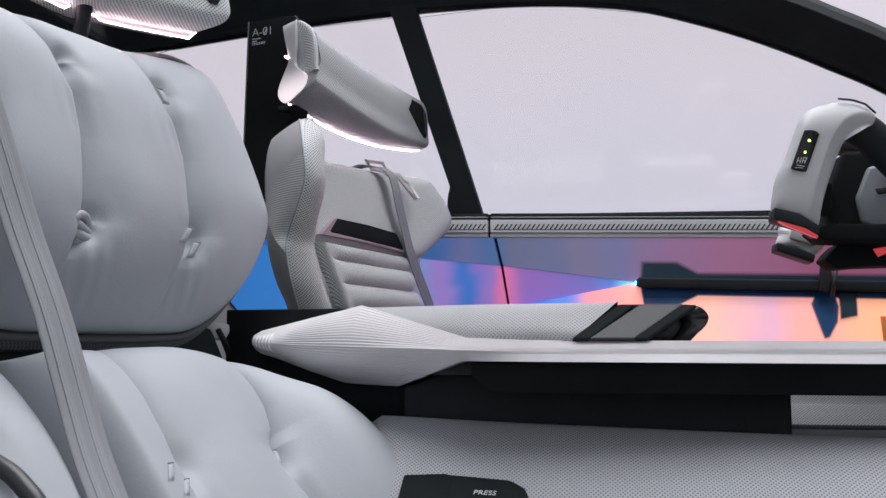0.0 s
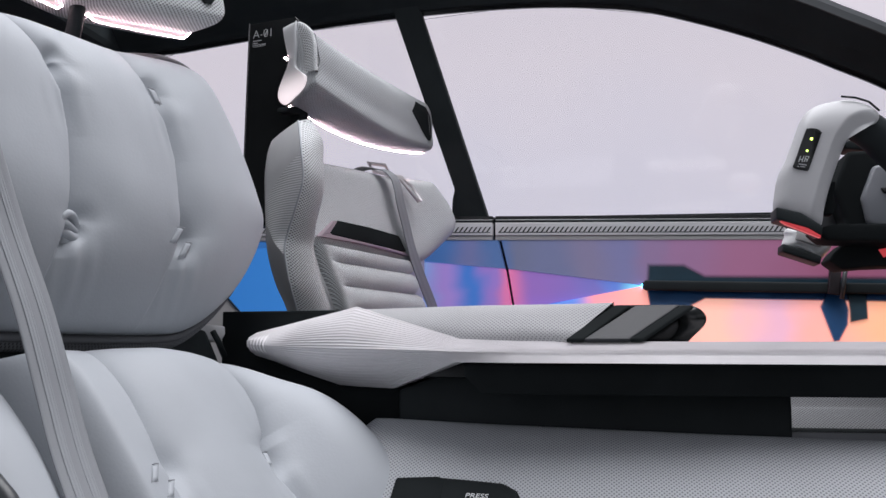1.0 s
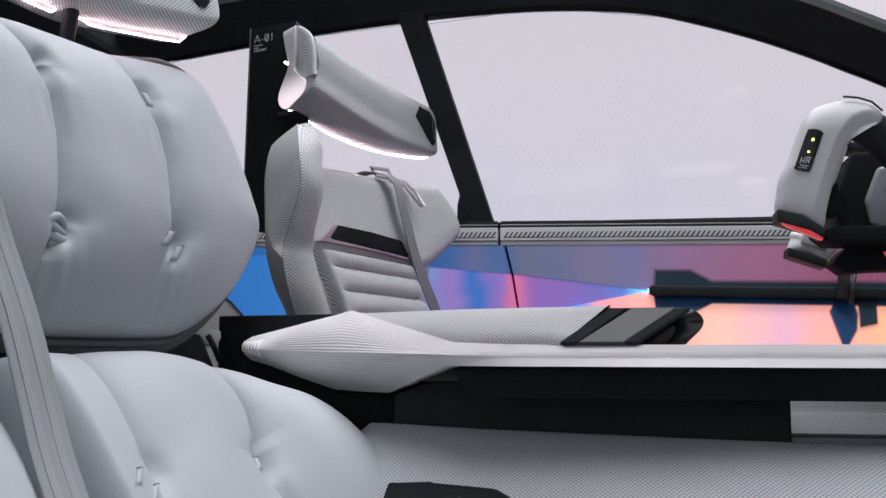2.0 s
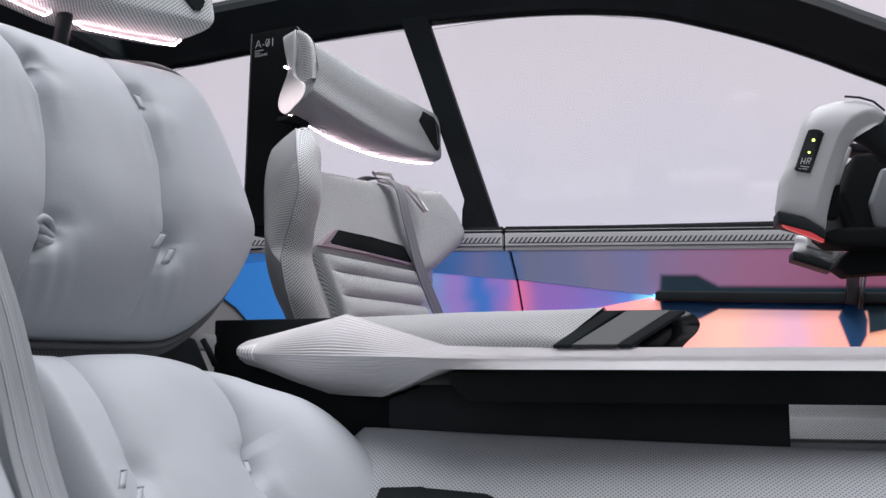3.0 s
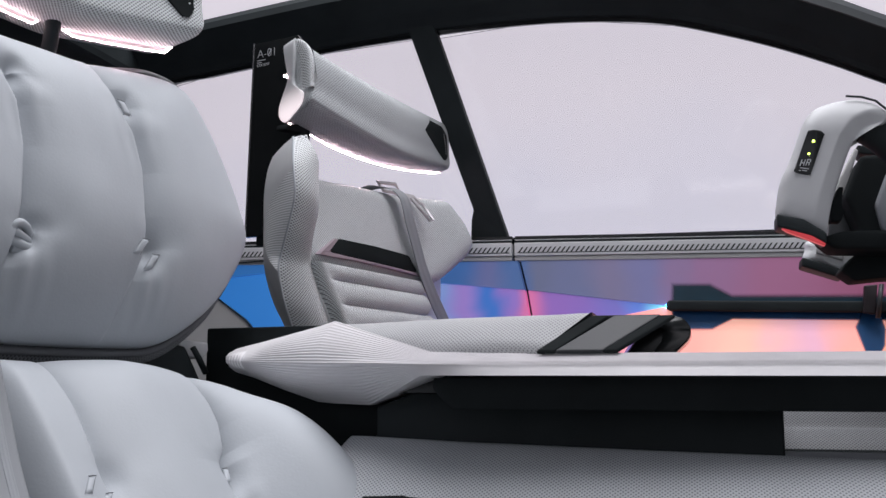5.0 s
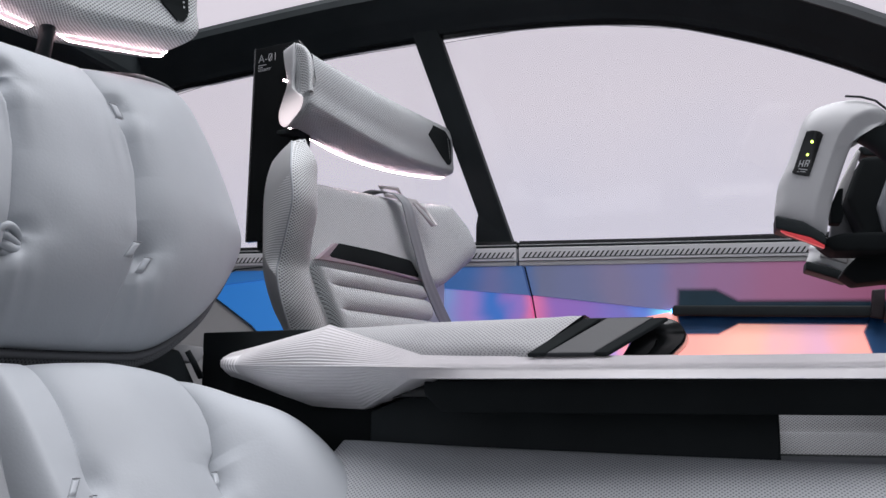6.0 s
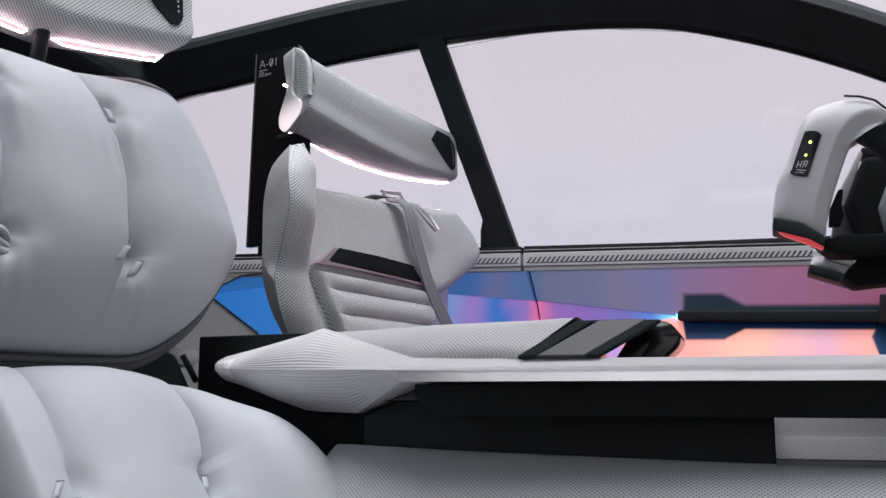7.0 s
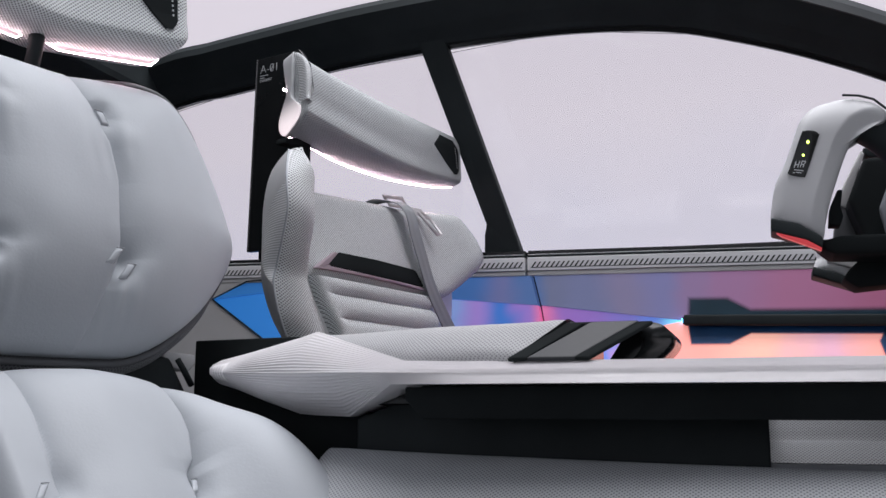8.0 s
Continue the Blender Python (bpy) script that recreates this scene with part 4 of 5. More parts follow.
for foot, head in (((0.0505, -0.0160, 0.0285), (0.0670, 0.0062, 0.0335)), ((0.0800, -0.0300, 0.0140), (0.0970, -0.0075, 0.0170)), ((0.0640, 0.1930, 0.0355), (0.0570, 0.2160, 0.0325))):
    strap_tab(foot, head, BACK, backrest)
# the knotted tuft
KNOT = lambda u, v, n: NEAR(u - 0.002, v, n - 0.0035)
for pts, r in (([(-0.133, -0.004, 0.0210), (-0.126, 0.004, 0.0250), (-0.116, 0.0070, 0.0235), (-0.105, 0.0055, 0.0180), (-0.097, -0.001, 0.0110), (-0.094, -0.009, 0.0050)], 0.0056),
               ([(-0.130, -0.002, 0.0180), (-0.121, -0.005, 0.0200), (-0.109, -0.0065, 0.0140), (-0.099, -0.0100, 0.0100), (-0.092, -0.014, 0.0040)], 0.0056),
               ([(-0.128, -0.012, 0.0120), (-0.116, -0.0150, 0.0125), (-0.103, -0.0180, 0.0095), (-0.091, -0.012, 0.0050)], 0.0070),
               ([(-0.122, -0.021, 0.0080), (-0.110, -0.0235, 0.0070), (-0.099, -0.0235, 0.0075), (-0.090, -0.018, 0.0040)], 0.0056)):
    part("tuft_fold", tube([KNOT(*p) for p in spline(pts, 22, False)], r, 10), LEATHER, backrest, "twisted leather fold of the tuft")

# seat cushion: its plane slopes down towards its front edge
CUSH0 = NFLAT(0, 0.545, 0.115)
_a = radians(17)
_L = Vector((math.sin(_a), math.cos(_a), 0))
_N = Vector((math.cos(_a), -math.sin(_a), 0))
_U = (_N * -0.625 + Vector((0, 0, 0.78))).normalized()
_F = (_N * 0.78 + Vector((0, 0, 0.625))).normalized()
CUSH = lambda u, v, h: CUSH0 + _L * u + _U * v + _F * h
SEAMS_C = [[(-0.084, 0.16), (-0.085, 0.086), (-0.084, 0.04), (-0.086, 0.0), (-0.089, -0.05), (-0.100, -0.30)], [(0.128, 0.16), (0.134, 0.085), (0.135, 0.045), (0.131, 0.010), (0.119, -0.030), (0.102, -0.050), (0.096, -0.095), (0.108, -0.14), (0.15, -0.30)]]
TUFTS_C = [(-0.080, -0.052), (0.106, -0.062)]
cush_outline = [(0.0, 0.152), (0.10, 0.146), (0.168, 0.125), (0.248, 0.078), (0.312, 0.03), (0.345, -0.05), (0.352, -0.16), (0.345, -0.28), (0.26, -0.36), (0.15, -0.37), (-0.15, -0.37), (-0.33, -0.34), (-0.38, -0.2), (-0.39, -0.05), (-0.36, 0.10), (-0.24, 0.148), (-0.10, 0.155)]
plain_c = quilting(SEAMS_C, TUFTS_C, 0.026, 0.008, 0.013, (0.6, 1.3), 0.5)


def flank_drop(u):
    q = min(1.0, max(0.0, (-0.138 - u) / 0.10))
    return q * q * (3 - 2 * q)


cushion_relief = lambda u, v: plain_c(u, v) + (0.022 + 0.055 * (1 - math.exp(-(max(0.0, 0.07 - v) / 0.12) ** 1.4))) * math.exp(-(abs(u - 0.25) / 0.090) ** 2.4) + 0.012 * math.exp(-((u - 0.02) / 0.06) ** 2) - 0.19 * flank_drop(u) - 0.008 * math.exp(-((u - 0.07) / 0.13) ** 2) * (1 - math.exp(-(max(0.0, 0.14 - v) / 0.07) ** 2))
cushion = part("seat_cushion", quilt("cushion", cush_outline, lambda u, v, h: CUSH(u, v, h - 0.065), 0.090, 0.10, cushion_relief, 260, 5.0, 0.5), LEATHER, lounge, "puffy white quilted seat cushion")
for foot, head in (((-0.1302, -0.0804, 0.0212), (-0.1133, -0.0568, 0.0192)), ((-0.1167, -0.1015, 0.0190), (-0.0986, -0.0789, 0.0158)), ((0.0985, -0.0760, 0.0060), (0.1120, -0.0520, 0.0000))):
    strap_tab(foot, head, CUSH, cushion, 0.0085)
# side bolster at the cushion's near edge
bol_outline = [(-0.16, 0.100), (-0.06, 0.085), (0.02, 0.030), (0.09, -0.05), (0.15, -0.15), (0.17, -0.27), (0.0, -0.30), (-0.16, -0.20)]
BOL = lambda u, v, h: NFLAT(-0.30 + h * -1.0, 0.560 + v, 0.092 + u)
part("side_bolster", pad("bolster", bol_outline, lambda u, v, h: BOL(u, v, h), 0.055, 0.065, lambda u, v: 0.016 * noise.noise(Vector((u * 26 + v * 24, v * 9 - u * 7, 0.3))) + 0.007 * noise.noise(Vector((u * 60 + v * 52, v * 18 - u * 14, 7.3))) + 0.0035 * math.sin(u * 95 + v * 150 + 2.5 * noise.noise(Vector((u * 15, v * 15, 3.1)))), 30, 120, 4.0, 0.5), LEATHER, lounge, "wrinkled white side bolster")
part("bolster_piping", tube([BOL(p[0], p[1], 0.063) for p in spline([(0.02, 0.0), (0.093, -0.022), (0.126, -0.040), (0.148, -0.062), (0.17, -0.12)], 24, False)], 0.009, 8), DARKGREY, lounge, "dark bolster edge")
part("seat_base", prism([(-0.28, 0.24), (0.28, 0.24), (0.24, 0.40), (-0.24, 0.40)], lambda u, v, d: NFLAT(u, v, d), -0.10, 0.10, 0.02), BLACK, lounge, "black seat base")
# added filler that stands for the shade between backrest and cushion
part("gap_filler", prism([(-0.27, 0.50), (0.27, 0.50), (0.285, 0.62), (0.25, 0.675), (-0.25, 0.675)], lambda u, v, d: NFLAT(u, v, d), -0.17, -0.075, 0.01), BLACK, lounge, "black filler for the dark gap under the backrest")
part("hinge_bracket", prism([(0.245, 0.660), (0.297, 0.654), (0.309, 0.668), (0.307, 0.681), (0.245, 0.684)], lambda u, v, d: NFLAT(u, v, d), -0.15, -0.086, 0.003), WHITE, lounge, "white hinge bracket")
part("hinge_link", tube([NFLAT(0.262, 0.672, -0.074), NFLAT(0.272, 0.655, -0.070), NFLAT(0.292, 0.632, -0.074)], 0.005, 8), BLACK, lounge)


HEAD_PROFILE = [(-0.085, 1.0), (-0.045, 0.985), (-0.012, 0.86), (0.004, 0.73), (0.0115, 0.52), (0.0135, 0.33), (0.0195, 0.17), (0.0185, 0.10), (0.004, 0.05), (-0.04, 0.018), (-0.086, 0.0), (-0.100, 0.07), (-0.097, 0.20), (-0.072, 0.50), (-0.080, 0.76), (-0.094, 0.94)]


def headrest(to_world, parent, l0, l1, z0, z1, dn, bow, drop, post_l, knit, strip_h, skew=0.0, strip_n=-0.080, strip_c=0.0, slope=0.010, tight=0.0):
    """Wing headrest of knit with a smooth end plate, a black end cap and a light strip under it. to_world(l, z, n)."""
    P = spline(HEAD_PROFILE, 60)
    span = l1 - l0
    low = lambda s: z0 - bow * math.sin(math.pi * min(max(s, 0), 1)) + slope * s
    top = lambda s: z1 - drop * max(s, 0.0) ** (0.62 if tight else 1.0)
    thin = lambda s, n: 0.02 + (n - 0.02) * (1 - 0.75 * max(0.0, s) ** 1.5) if tight else n
    at = lambda s, n, c: to_world(l0 + s * span - skew * max(0.0, 1 - max(s, 0) / 0.4) * (n + 0.09), low(s) + c * (top(s) - low(s)), thin(s, n) + dn(s))

    def front(c):
        return float(np.interp(c, [0.0, 0.018, 0.05, 0.10, 0.17, 0.33, 0.52, 0.73, 0.86, 0.985], [-0.086, -0.04, 0.004, 0.0185, 0.0195, 0.0135, 0.0115, 0.004, -0.012, -0.045]))
    rows, uvs = [], []
    stations = [0.0, 0.004, 0.012, 0.025] + [0.05 + 0.0225 * i for i in range(40)] + [0.955, 0.966, 0.975, 0.983, 0.990, 0.995, 0.998, 1.0]
    for s in stations:
        k = 1 - 0.03 * max(0, 1 - s / 0.02) ** 2 - 0.22 * max(0, (s - 0.955 - tight) / (0.045 - tight)) ** (2.5 + 30 * tight)
        row, ur, acc = [], [], 0
        for j, (n, c) in enumerate(P):
            row.append(at(s, -0.03 + (n + 0.03) * k, 0.42 + (c - 0.42) * k))
            if j:
                acc += math.hypot(P[j][0] - P[j - 1][0], (P[j][1] - P[j - 1][1]) * (z1 - z0))
            ur.append((l0 + s * span, acc))
        rows.append(row)
        uvs.append(ur)
    head = part("headrest", grid_mesh("headrest", rows, uvs, True, True), knit, parent, "grey-white knitted wing headrest")
    # coarse knit band and smooth plate at the outer end
    band = [p for p in P if p[0] > -0.046 and p[1] > 0.24]
    band = sorted(band, key=lambda p: -p[1])
    rows, uvs = [], []
    for n, c in band:
        row, ur = [], []
        for j, (s, off) in enumerate(((-0.004, -0.030), (-0.006, -0.012), (-0.005, 0.0), (-0.001, 0.005), (0.006, 0.0065), (0.013, 0.005), (0.016, -0.004))):
            row.append(at(s, n + off, c))
            ur.append((j * 0.008, c * 0.17))
        rows.append(row)
        uvs.append(ur)
    part("end_band", grid_mesh("band", rows, uvs), MESH_OPEN, head, "open-mesh band")
    part("band_slot", prism([(0.015, 0.90), (0.027, 0.80), (0.027, 0.42), (0.015, 0.34)], lambda u, v, d: at(u, front(v) + d, v), -0.01, 0.0062), DARKGREY, head, "dark grey insert", smooth=False)
    plate_o = [(-0.091, 0.975), (-0.087, 1.0), (-0.052, 0.998), (-0.045, 0.975), (-0.041, 0.70), (-0.044, 0.46), (-0.032, 0.34), (-0.008, 0.23), (-0.016, 0.11), (-0.045, 0.035), (-0.076, -0.02), (-0.099, 0.04), (-0.107, 0.15), (-0.092, 0.29), (-0.069, 0.50), (-0.079, 0.76)]
    part("end_plate", pad("plate", plate_o, lambda u, v, h: at(-0.004 - h * 1.6, u, v), 0.008, 0.004, None, 10, 96, 6, 0.5), SPILL_END, head, "smooth white end plate, strip light painted towards its foot")
    # black kite-shaped cap
    rows = []
    for i in range(15):
        c = 0.20 + 0.66 * i / 14
        sl = float(np.interp(c, [0.20, 0.62, 0.86], [0.905 + tight, 0.765, 0.835]))
        sr = float(np.interp(c, [0.20, 0.28, 0.70, 0.86], [0.925 + tight, 0.948 + tight, 0.948 + tight, 0.915 + tight]))
        rows.append([at(sl + (sr - sl) * q / 5, front(c) + (-0.012 if q in (-0.3, 5.3) else 0.0035) - (0.05 if tight == 0 else 0.0) * max(0, sl + (sr - sl) * q / 5 - 0.94), c) for q in (-0.3, 0, 1, 2, 3, 4, 5, 5.3)])
    bm = grid_mesh("cap", rows)
    capob = part("end_cap", bm, MATT, head, "black kite-shaped end cap", smooth=False)
    for i in range(9):
        c = 0.33 + 0.045 * i
        s = 0.942 + tight - 0.030 * (c - 0.25)
        n = front(c) - (0.05 if tight == 0 else 0.0) * max(0, s - 0.94) + 0.0045
        bm = bmesh.new()
        bm.faces.new([bm.verts.new(at(s + ds, n, c + dc)) for ds, dc in ((-0.012, 0), (-0.006, 0), (-0.006, 0.018), (-0.012, 0.018))])
        part("print_bar", bm, PRINT, capob, "", smooth=False)
    # light strip along the lower edge
    ps = (post_l - l0) / span
    for a, b2 in ((0.02, ps - 0.032), (ps + 0.032, 0.985)):
        pts, up = [], []
        for i in range(31):
            q = i / 30
            s = a + q * (b2 - a)
            dz = strip_h * min(1, 7 * q, 16 * (1 - q)) if b2 - a > 0.2 else 0.002
            pts.append(at(s, strip_n, strip_c) + Vector((0, 0, -dz)))
            up.append(at(s, strip_n + 0.002, strip_c + 0.03))
        part("light_strip", tube(pts, 0.0009 if b2 - a > 0.2 else 0.0022, 8), GLOWSTRIP, head, "glowing pinkish-white light strip")
        part("light_line", tube(up, 0.0010, 8), GLOWSTRIP, head, "glowing pinkish-white light line")
        part("diffuser", grid_mesh("diffuser", [pts, up]), DIFFUSER, head, "milky strip diffuser", smooth=False)
    return head


NH = lambda l, z, n: NFLAT(l, z, n)
headrest(NH, lounge, -0.195, 0.211, 1.166, 1.348, lambda s: -0.107 + 0.18 * max(0, s - 0.58), 0.012, 0.03, 0.030, MESH_SEAT, 0.012, 0.0, -0.052, 0.035, -0.022)
part("headrest_post", tube([NFLAT(0.030, 0.95, -0.185), NFLAT(0.030, 1.08, -0.160), NFLAT(0.030, 1.125, -0.150), NFLAT(0.030, 1.20, -0.140)], 0.0115, 12), BLACK, lounge, "black headrest post")

near_belt = thing("seat_belt", NFLAT(-0.30, 0.5, 0.15), "grey webbing seat belt across the lounge seat", "seat belt", "seat belts")
BELT_PATH = [(-0.305, 1.10, -0.025), (-0.281, 0.967, 0.012), (-0.259, 0.864, 0.037), (-0.241, 0.779, 0.058), (-0.228, 0.685, 0.094), (-0.225, 0.595, 0.130), (-0.229, 0.533, 0.162), (-0.236, 0.461, 0.21), (-0.250, 0.38, 0.26)]
bp = [NFLAT(l, z, n) for l, z, n in BELT_PATH]
part("webbing", ribbon(spline(bp, 60, False), 0.058, _L * 1.0 - _N * 0.1), WEBBING, near_belt, "grey ridged webbing")
STRIPE = material("pale_webbing", (0.33, 0.345, 0.37), 0.7, grain=(900, 0.4))
_A = (_L - _N * 0.1).normalized()
for off, wd in ((-0.0115, 0.0110), (0.0110, 0.0110)):
    part("woven_stripe", ribbon([Vector(p) + _A * off + _N * 0.0014 for p in spline(bp, 60, False)], wd, _A, 0.0012), STRIPE, near_belt, "paler raised stripe")
part("belt_anchor", prism([(-0.325, 1.085), (-0.275, 1.085), (-0.28, 1.125), (-0.32, 1.125)], lambda u, v, d: NFLAT(u, v, d), -0.045, -0.012, 0.004), DARKGREY, near_belt, "dark belt outlet")

# ---- cockpit seat, knit ----
FAR = frame_of((-0.49, 2.06, 0.62), 13)
FS = lambda u, v, h: FAR(u, v, h - 0.13 * (v - 0.27))
cockpit = thing("cockpit_seat", FAR(0, -0.38, 0), "pale grey knitted cockpit seat with wing headrest", "seat")
part("back_shell", pad("fshell", [(-0.19, 0.405), (-0.20, 0.36), (-0.21, 0.28), (-0.21, 0.21), (-0.20, 0.07), (-0.17, -0.15), (0.25, -0.15), (0.30, 0.07), (0.36, 0.21), (0.375, 0.33), (0.33, 0.40), (0.0, 0.385), (-0.16, 0.40)], lambda u, v, h: FS(u, v, h - 0.045), 0.02, 0.05, None, 12, 110, 8, 0.5), SHELL, cockpit, "smooth pale grey seat shell")
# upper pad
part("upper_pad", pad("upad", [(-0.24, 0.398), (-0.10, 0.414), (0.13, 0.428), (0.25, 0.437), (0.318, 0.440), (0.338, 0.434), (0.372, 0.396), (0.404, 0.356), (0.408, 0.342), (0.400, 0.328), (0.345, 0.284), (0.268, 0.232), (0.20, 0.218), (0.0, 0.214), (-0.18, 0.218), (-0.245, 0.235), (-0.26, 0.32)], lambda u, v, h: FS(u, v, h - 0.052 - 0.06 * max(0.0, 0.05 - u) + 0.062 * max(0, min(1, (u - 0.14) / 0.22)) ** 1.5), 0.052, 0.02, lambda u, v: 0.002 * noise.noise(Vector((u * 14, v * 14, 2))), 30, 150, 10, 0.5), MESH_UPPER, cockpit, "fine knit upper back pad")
SLOT = lambda u, v, h: FS(u, v, h - 0.06 * max(0.0, 0.05 - u))
part("slot_recess", prism([(-0.160, 0.2535), (-0.163, 0.2570), (-0.132, 0.2835), (-0.124, 0.2855), (0.0, 0.2855), (0.128, 0.2820), (0.138, 0.2790), (0.164, 0.2500), (0.160, 0.2455), (0.05, 0.2475), (-0.05, 0.2505)], SLOT, -0.012, 0.0062, 0.002), MATT, cockpit, "black glossy slot in the backrest")
part("slot_lip", prism([(-0.200, 0.2450), (-0.163, 0.2562), (-0.160, 0.2530), (-0.05, 0.2500), (0.05, 0.2470), (0.162, 0.2448), (0.181, 0.2375), (0.05, 0.2415), (-0.08, 0.2450)], SLOT, -0.006, 0.0068, 0.001), PINKLIP, cockpit, "pink reflecting metal lip", smooth=False)
part("slot_corner", prism([(-0.200, 0.2455), (-0.164, 0.2565), (-0.133, 0.2830), (-0.142, 0.2838)], SLOT, -0.006, 0.0066, 0.001), PINKLIP, cockpit, "", smooth=False)
# horizontal ribs of the lower back
RIB_Z = [0.226, 0.197, 0.150, 0.103, 0.056, 0.009, -0.038]
for i in range(6):
    zt, zb = RIB_Z[i], RIB_Z[i + 1]
    rgt = 0.200 + (0.226 - zt) * 0.50
    rows, uvs = [], []
    for a in range(51):
        q = a / 50
        row, ur = [], []
        for b in range(17):
            t = b / 16
            v = zt + 0.001 - (zt - zb + 0.002) * t
            x0, x1 = -0.238 + (0.232 - v) * 0.62, rgt - 0.016 + 0.022 * math.sin(math.pi * t) ** 0.7
            x = x0 + (x1 - x0) * (3 * q * q - 2 * q ** 3)
            end = min(1.0, max(0.0, min((x - x0) / 0.022, (x1 - x) / 0.014)))
            g = min(1.0, max(0.0, (x - x0 - 0.012) / 0.055))
            g = g * g * (3 - 2 * g)
            swell = math.sin(math.pi * (0.28 + 0.72 * t if i == 0 else t)) ** 0.55
            h = 0.0255 * (1 - (1 - end) ** 2.2) ** 0.5 * (1 - 0.42 * g * (1 - swell)) - 0.0165
            row.append(FS(x, v, h + 0.0016 * noise.noise(Vector((x * 12, v * 30, i)))))
            ur.append((x + (1 - end) * (0.012 if q > 0.5 else -0.012), v * 1.25))
        rows.append(row)
        uvs.append(ur)
    part("back_rib", grid_mesh("rib", rows, uvs), MESH_SEAT, cockpit, "soft knitted horizontal rib")
part("rib_backing", prism([(-0.25, 0.225), (0.24, 0.225), (0.33, -0.10), (-0.10, -0.10)], FS, -0.08, -0.045, 0.006), PIPING, cockpit)


def wing():
    """Side bolster: open knit in front of a piped edge; behind it a smooth tip, a ribbed flank and the white shell."""
    edge = [(-0.300, 0.455, 0.000), (-0.327, 0.425, 0.020), (-0.348, 0.385, 0.037), (-0.346, 0.333, 0.040), (-0.325, 0.283, 0.012), (-0.302, 0.237, -0.020), (-0.309, 0.204, -0.020), (-0.294, 0.150, -0.018), (-0.259, 0.098, -0.022), (-0.19, 0.0, -0.03), (-0.14, -0.1, -0.03)]
    inner = [(-0.280, 0.454, 0.004), (-0.260, 0.415, 0.024), (-0.248, 0.375, 0.018), (-0.248, 0.32, 0.020), (-0.232, 0.262, -0.004), (-0.212, 0.220, -0.018), (-0.200, 0.19, -0.014), (-0.183, 0.15, -0.010), (-0.155, 0.098, -0.005), (-0.10, 0.0, 0.0), (-0.06, -0.1, 0.0)]
    outer = [(-0.231, 0.441, -0.100), (-0.236, 0.415, -0.106), (-0.247, 0.37, -0.104), (-0.256, 0.320, -0.097), (-0.267, 0.27, -0.087), (-0.276, 0.228, -0.078), (-0.268, 0.19, -0.075), (-0.249, 0.145, -0.070), (-0.215, 0.098, -0.066), (-0.15, 0.0, -0.07), (-0.10, -0.1, -0.07)]
    n = 73
    I, E, O = [spline(c, n, False) for c in (inner, edge, outer)]
    at_z = lambda C, z: float(np.interp(-z, [-p[1] for p in C], range(n)))

    def on(C, k):
        a = min(n - 2, max(0, int(k)))
        return C[a] + (C[a + 1] - C[a]) * (k - a)
    rows1, uv1 = [], []
    acc = 0
    for k in range(n):
        acc += float(np.linalg.norm(E[k] - E[k - 1])) if k else 0
        r1, u1 = [], []
        for j in range(17):
            t = j / 16
            p = E[k] + (I[k] - E[k]) * t
            f = 0.022 * math.sin(t * math.pi) ** 0.7
            r1.append(FAR(p[0], p[1] + (0.004 if k == 0 else 0) * math.sin(t * math.pi), p[2] + f))
            u1.append((t * float(np.linalg.norm(I[k] - E[k])), acc))
        rows1.append(r1)
        uv1.append(u1)
    w = part("wing_bolster", grid_mesh("wing", rows1, uv1), MESH_OPEN, cockpit, "open-mesh knit side bolster")

    def flank(name, k0, k1, mat, label, lift, swell=0.013):
        """Patch between the piped edge and the rear contour, from stations k0 to k1 given at both sides."""
        rows, uvs = [], []
        for i in range(37):
            v = i / 36
            row, ur = [], []
            for j in range(15):
                t = j / 14
                k = (k0[0] + (k0[1] - k0[0]) * t) * (1 - v) + (k1[0] + (k1[1] - k1[0]) * t) * v
                e, o = on(E, k), on(O, k)
                q = e + (o - e) * t
                bulge = (swell + lift) * math.sin(t * math.pi) ** 0.8 + lift
                row.append(FAR(q[0] - bulge, q[1], q[2]))
                ur.append((t * 0.09, q[1]))
            q = on(O, (k0[1] * (1 - v) + k1[1] * v))
            row.append(FAR(q[0] + 0.012, q[1], q[2] - 0.012))
            row.append(FAR(q[0] + 0.09, q[1], q[2] - 0.025))
            ur += [(0.1, q[1]), (0.15, q[1])]
            rows.append(row)
            uvs.append(ur)
        return part(name, grid_mesh(name, rows, uvs), mat, w, label)
    ka, kb = (at_z(E, 0.383), at_z(O, 0.312)), (at_z(E, 0.198), at_z(O, 0.262))
    flank("wing_tip", (0, 0), ka, SHELL, "smooth pale grey wing tip", 0.001, 0.002)
    flank("wing_flank", ka, kb, MESH_RIB, "ribbed knit outer flank", 0.0)
    flank("shell_edge", kb, (n - 1, n - 1), WHITE, "smooth white shell edge", 0.001, 0.006)
    part("wing_piping", tube([FAR(p[0] - 0.0005, p[1], p[2] + 0.0005) for p in E], 0.0018, 8), LEATHER, w)


wing()
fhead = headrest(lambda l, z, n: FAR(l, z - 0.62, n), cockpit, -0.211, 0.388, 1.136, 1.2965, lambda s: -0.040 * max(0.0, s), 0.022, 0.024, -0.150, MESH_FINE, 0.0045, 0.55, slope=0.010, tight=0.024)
part("marker_light", prism([(-0.076, 0.603), (-0.072, 0.603), (-0.072, 0.607), (-0.076, 0.607)], lambda u, v, d: FAR(d, v, u), -0.235, -0.22, 0.002), GLOWSTRIP, fhead, "small white marker light")
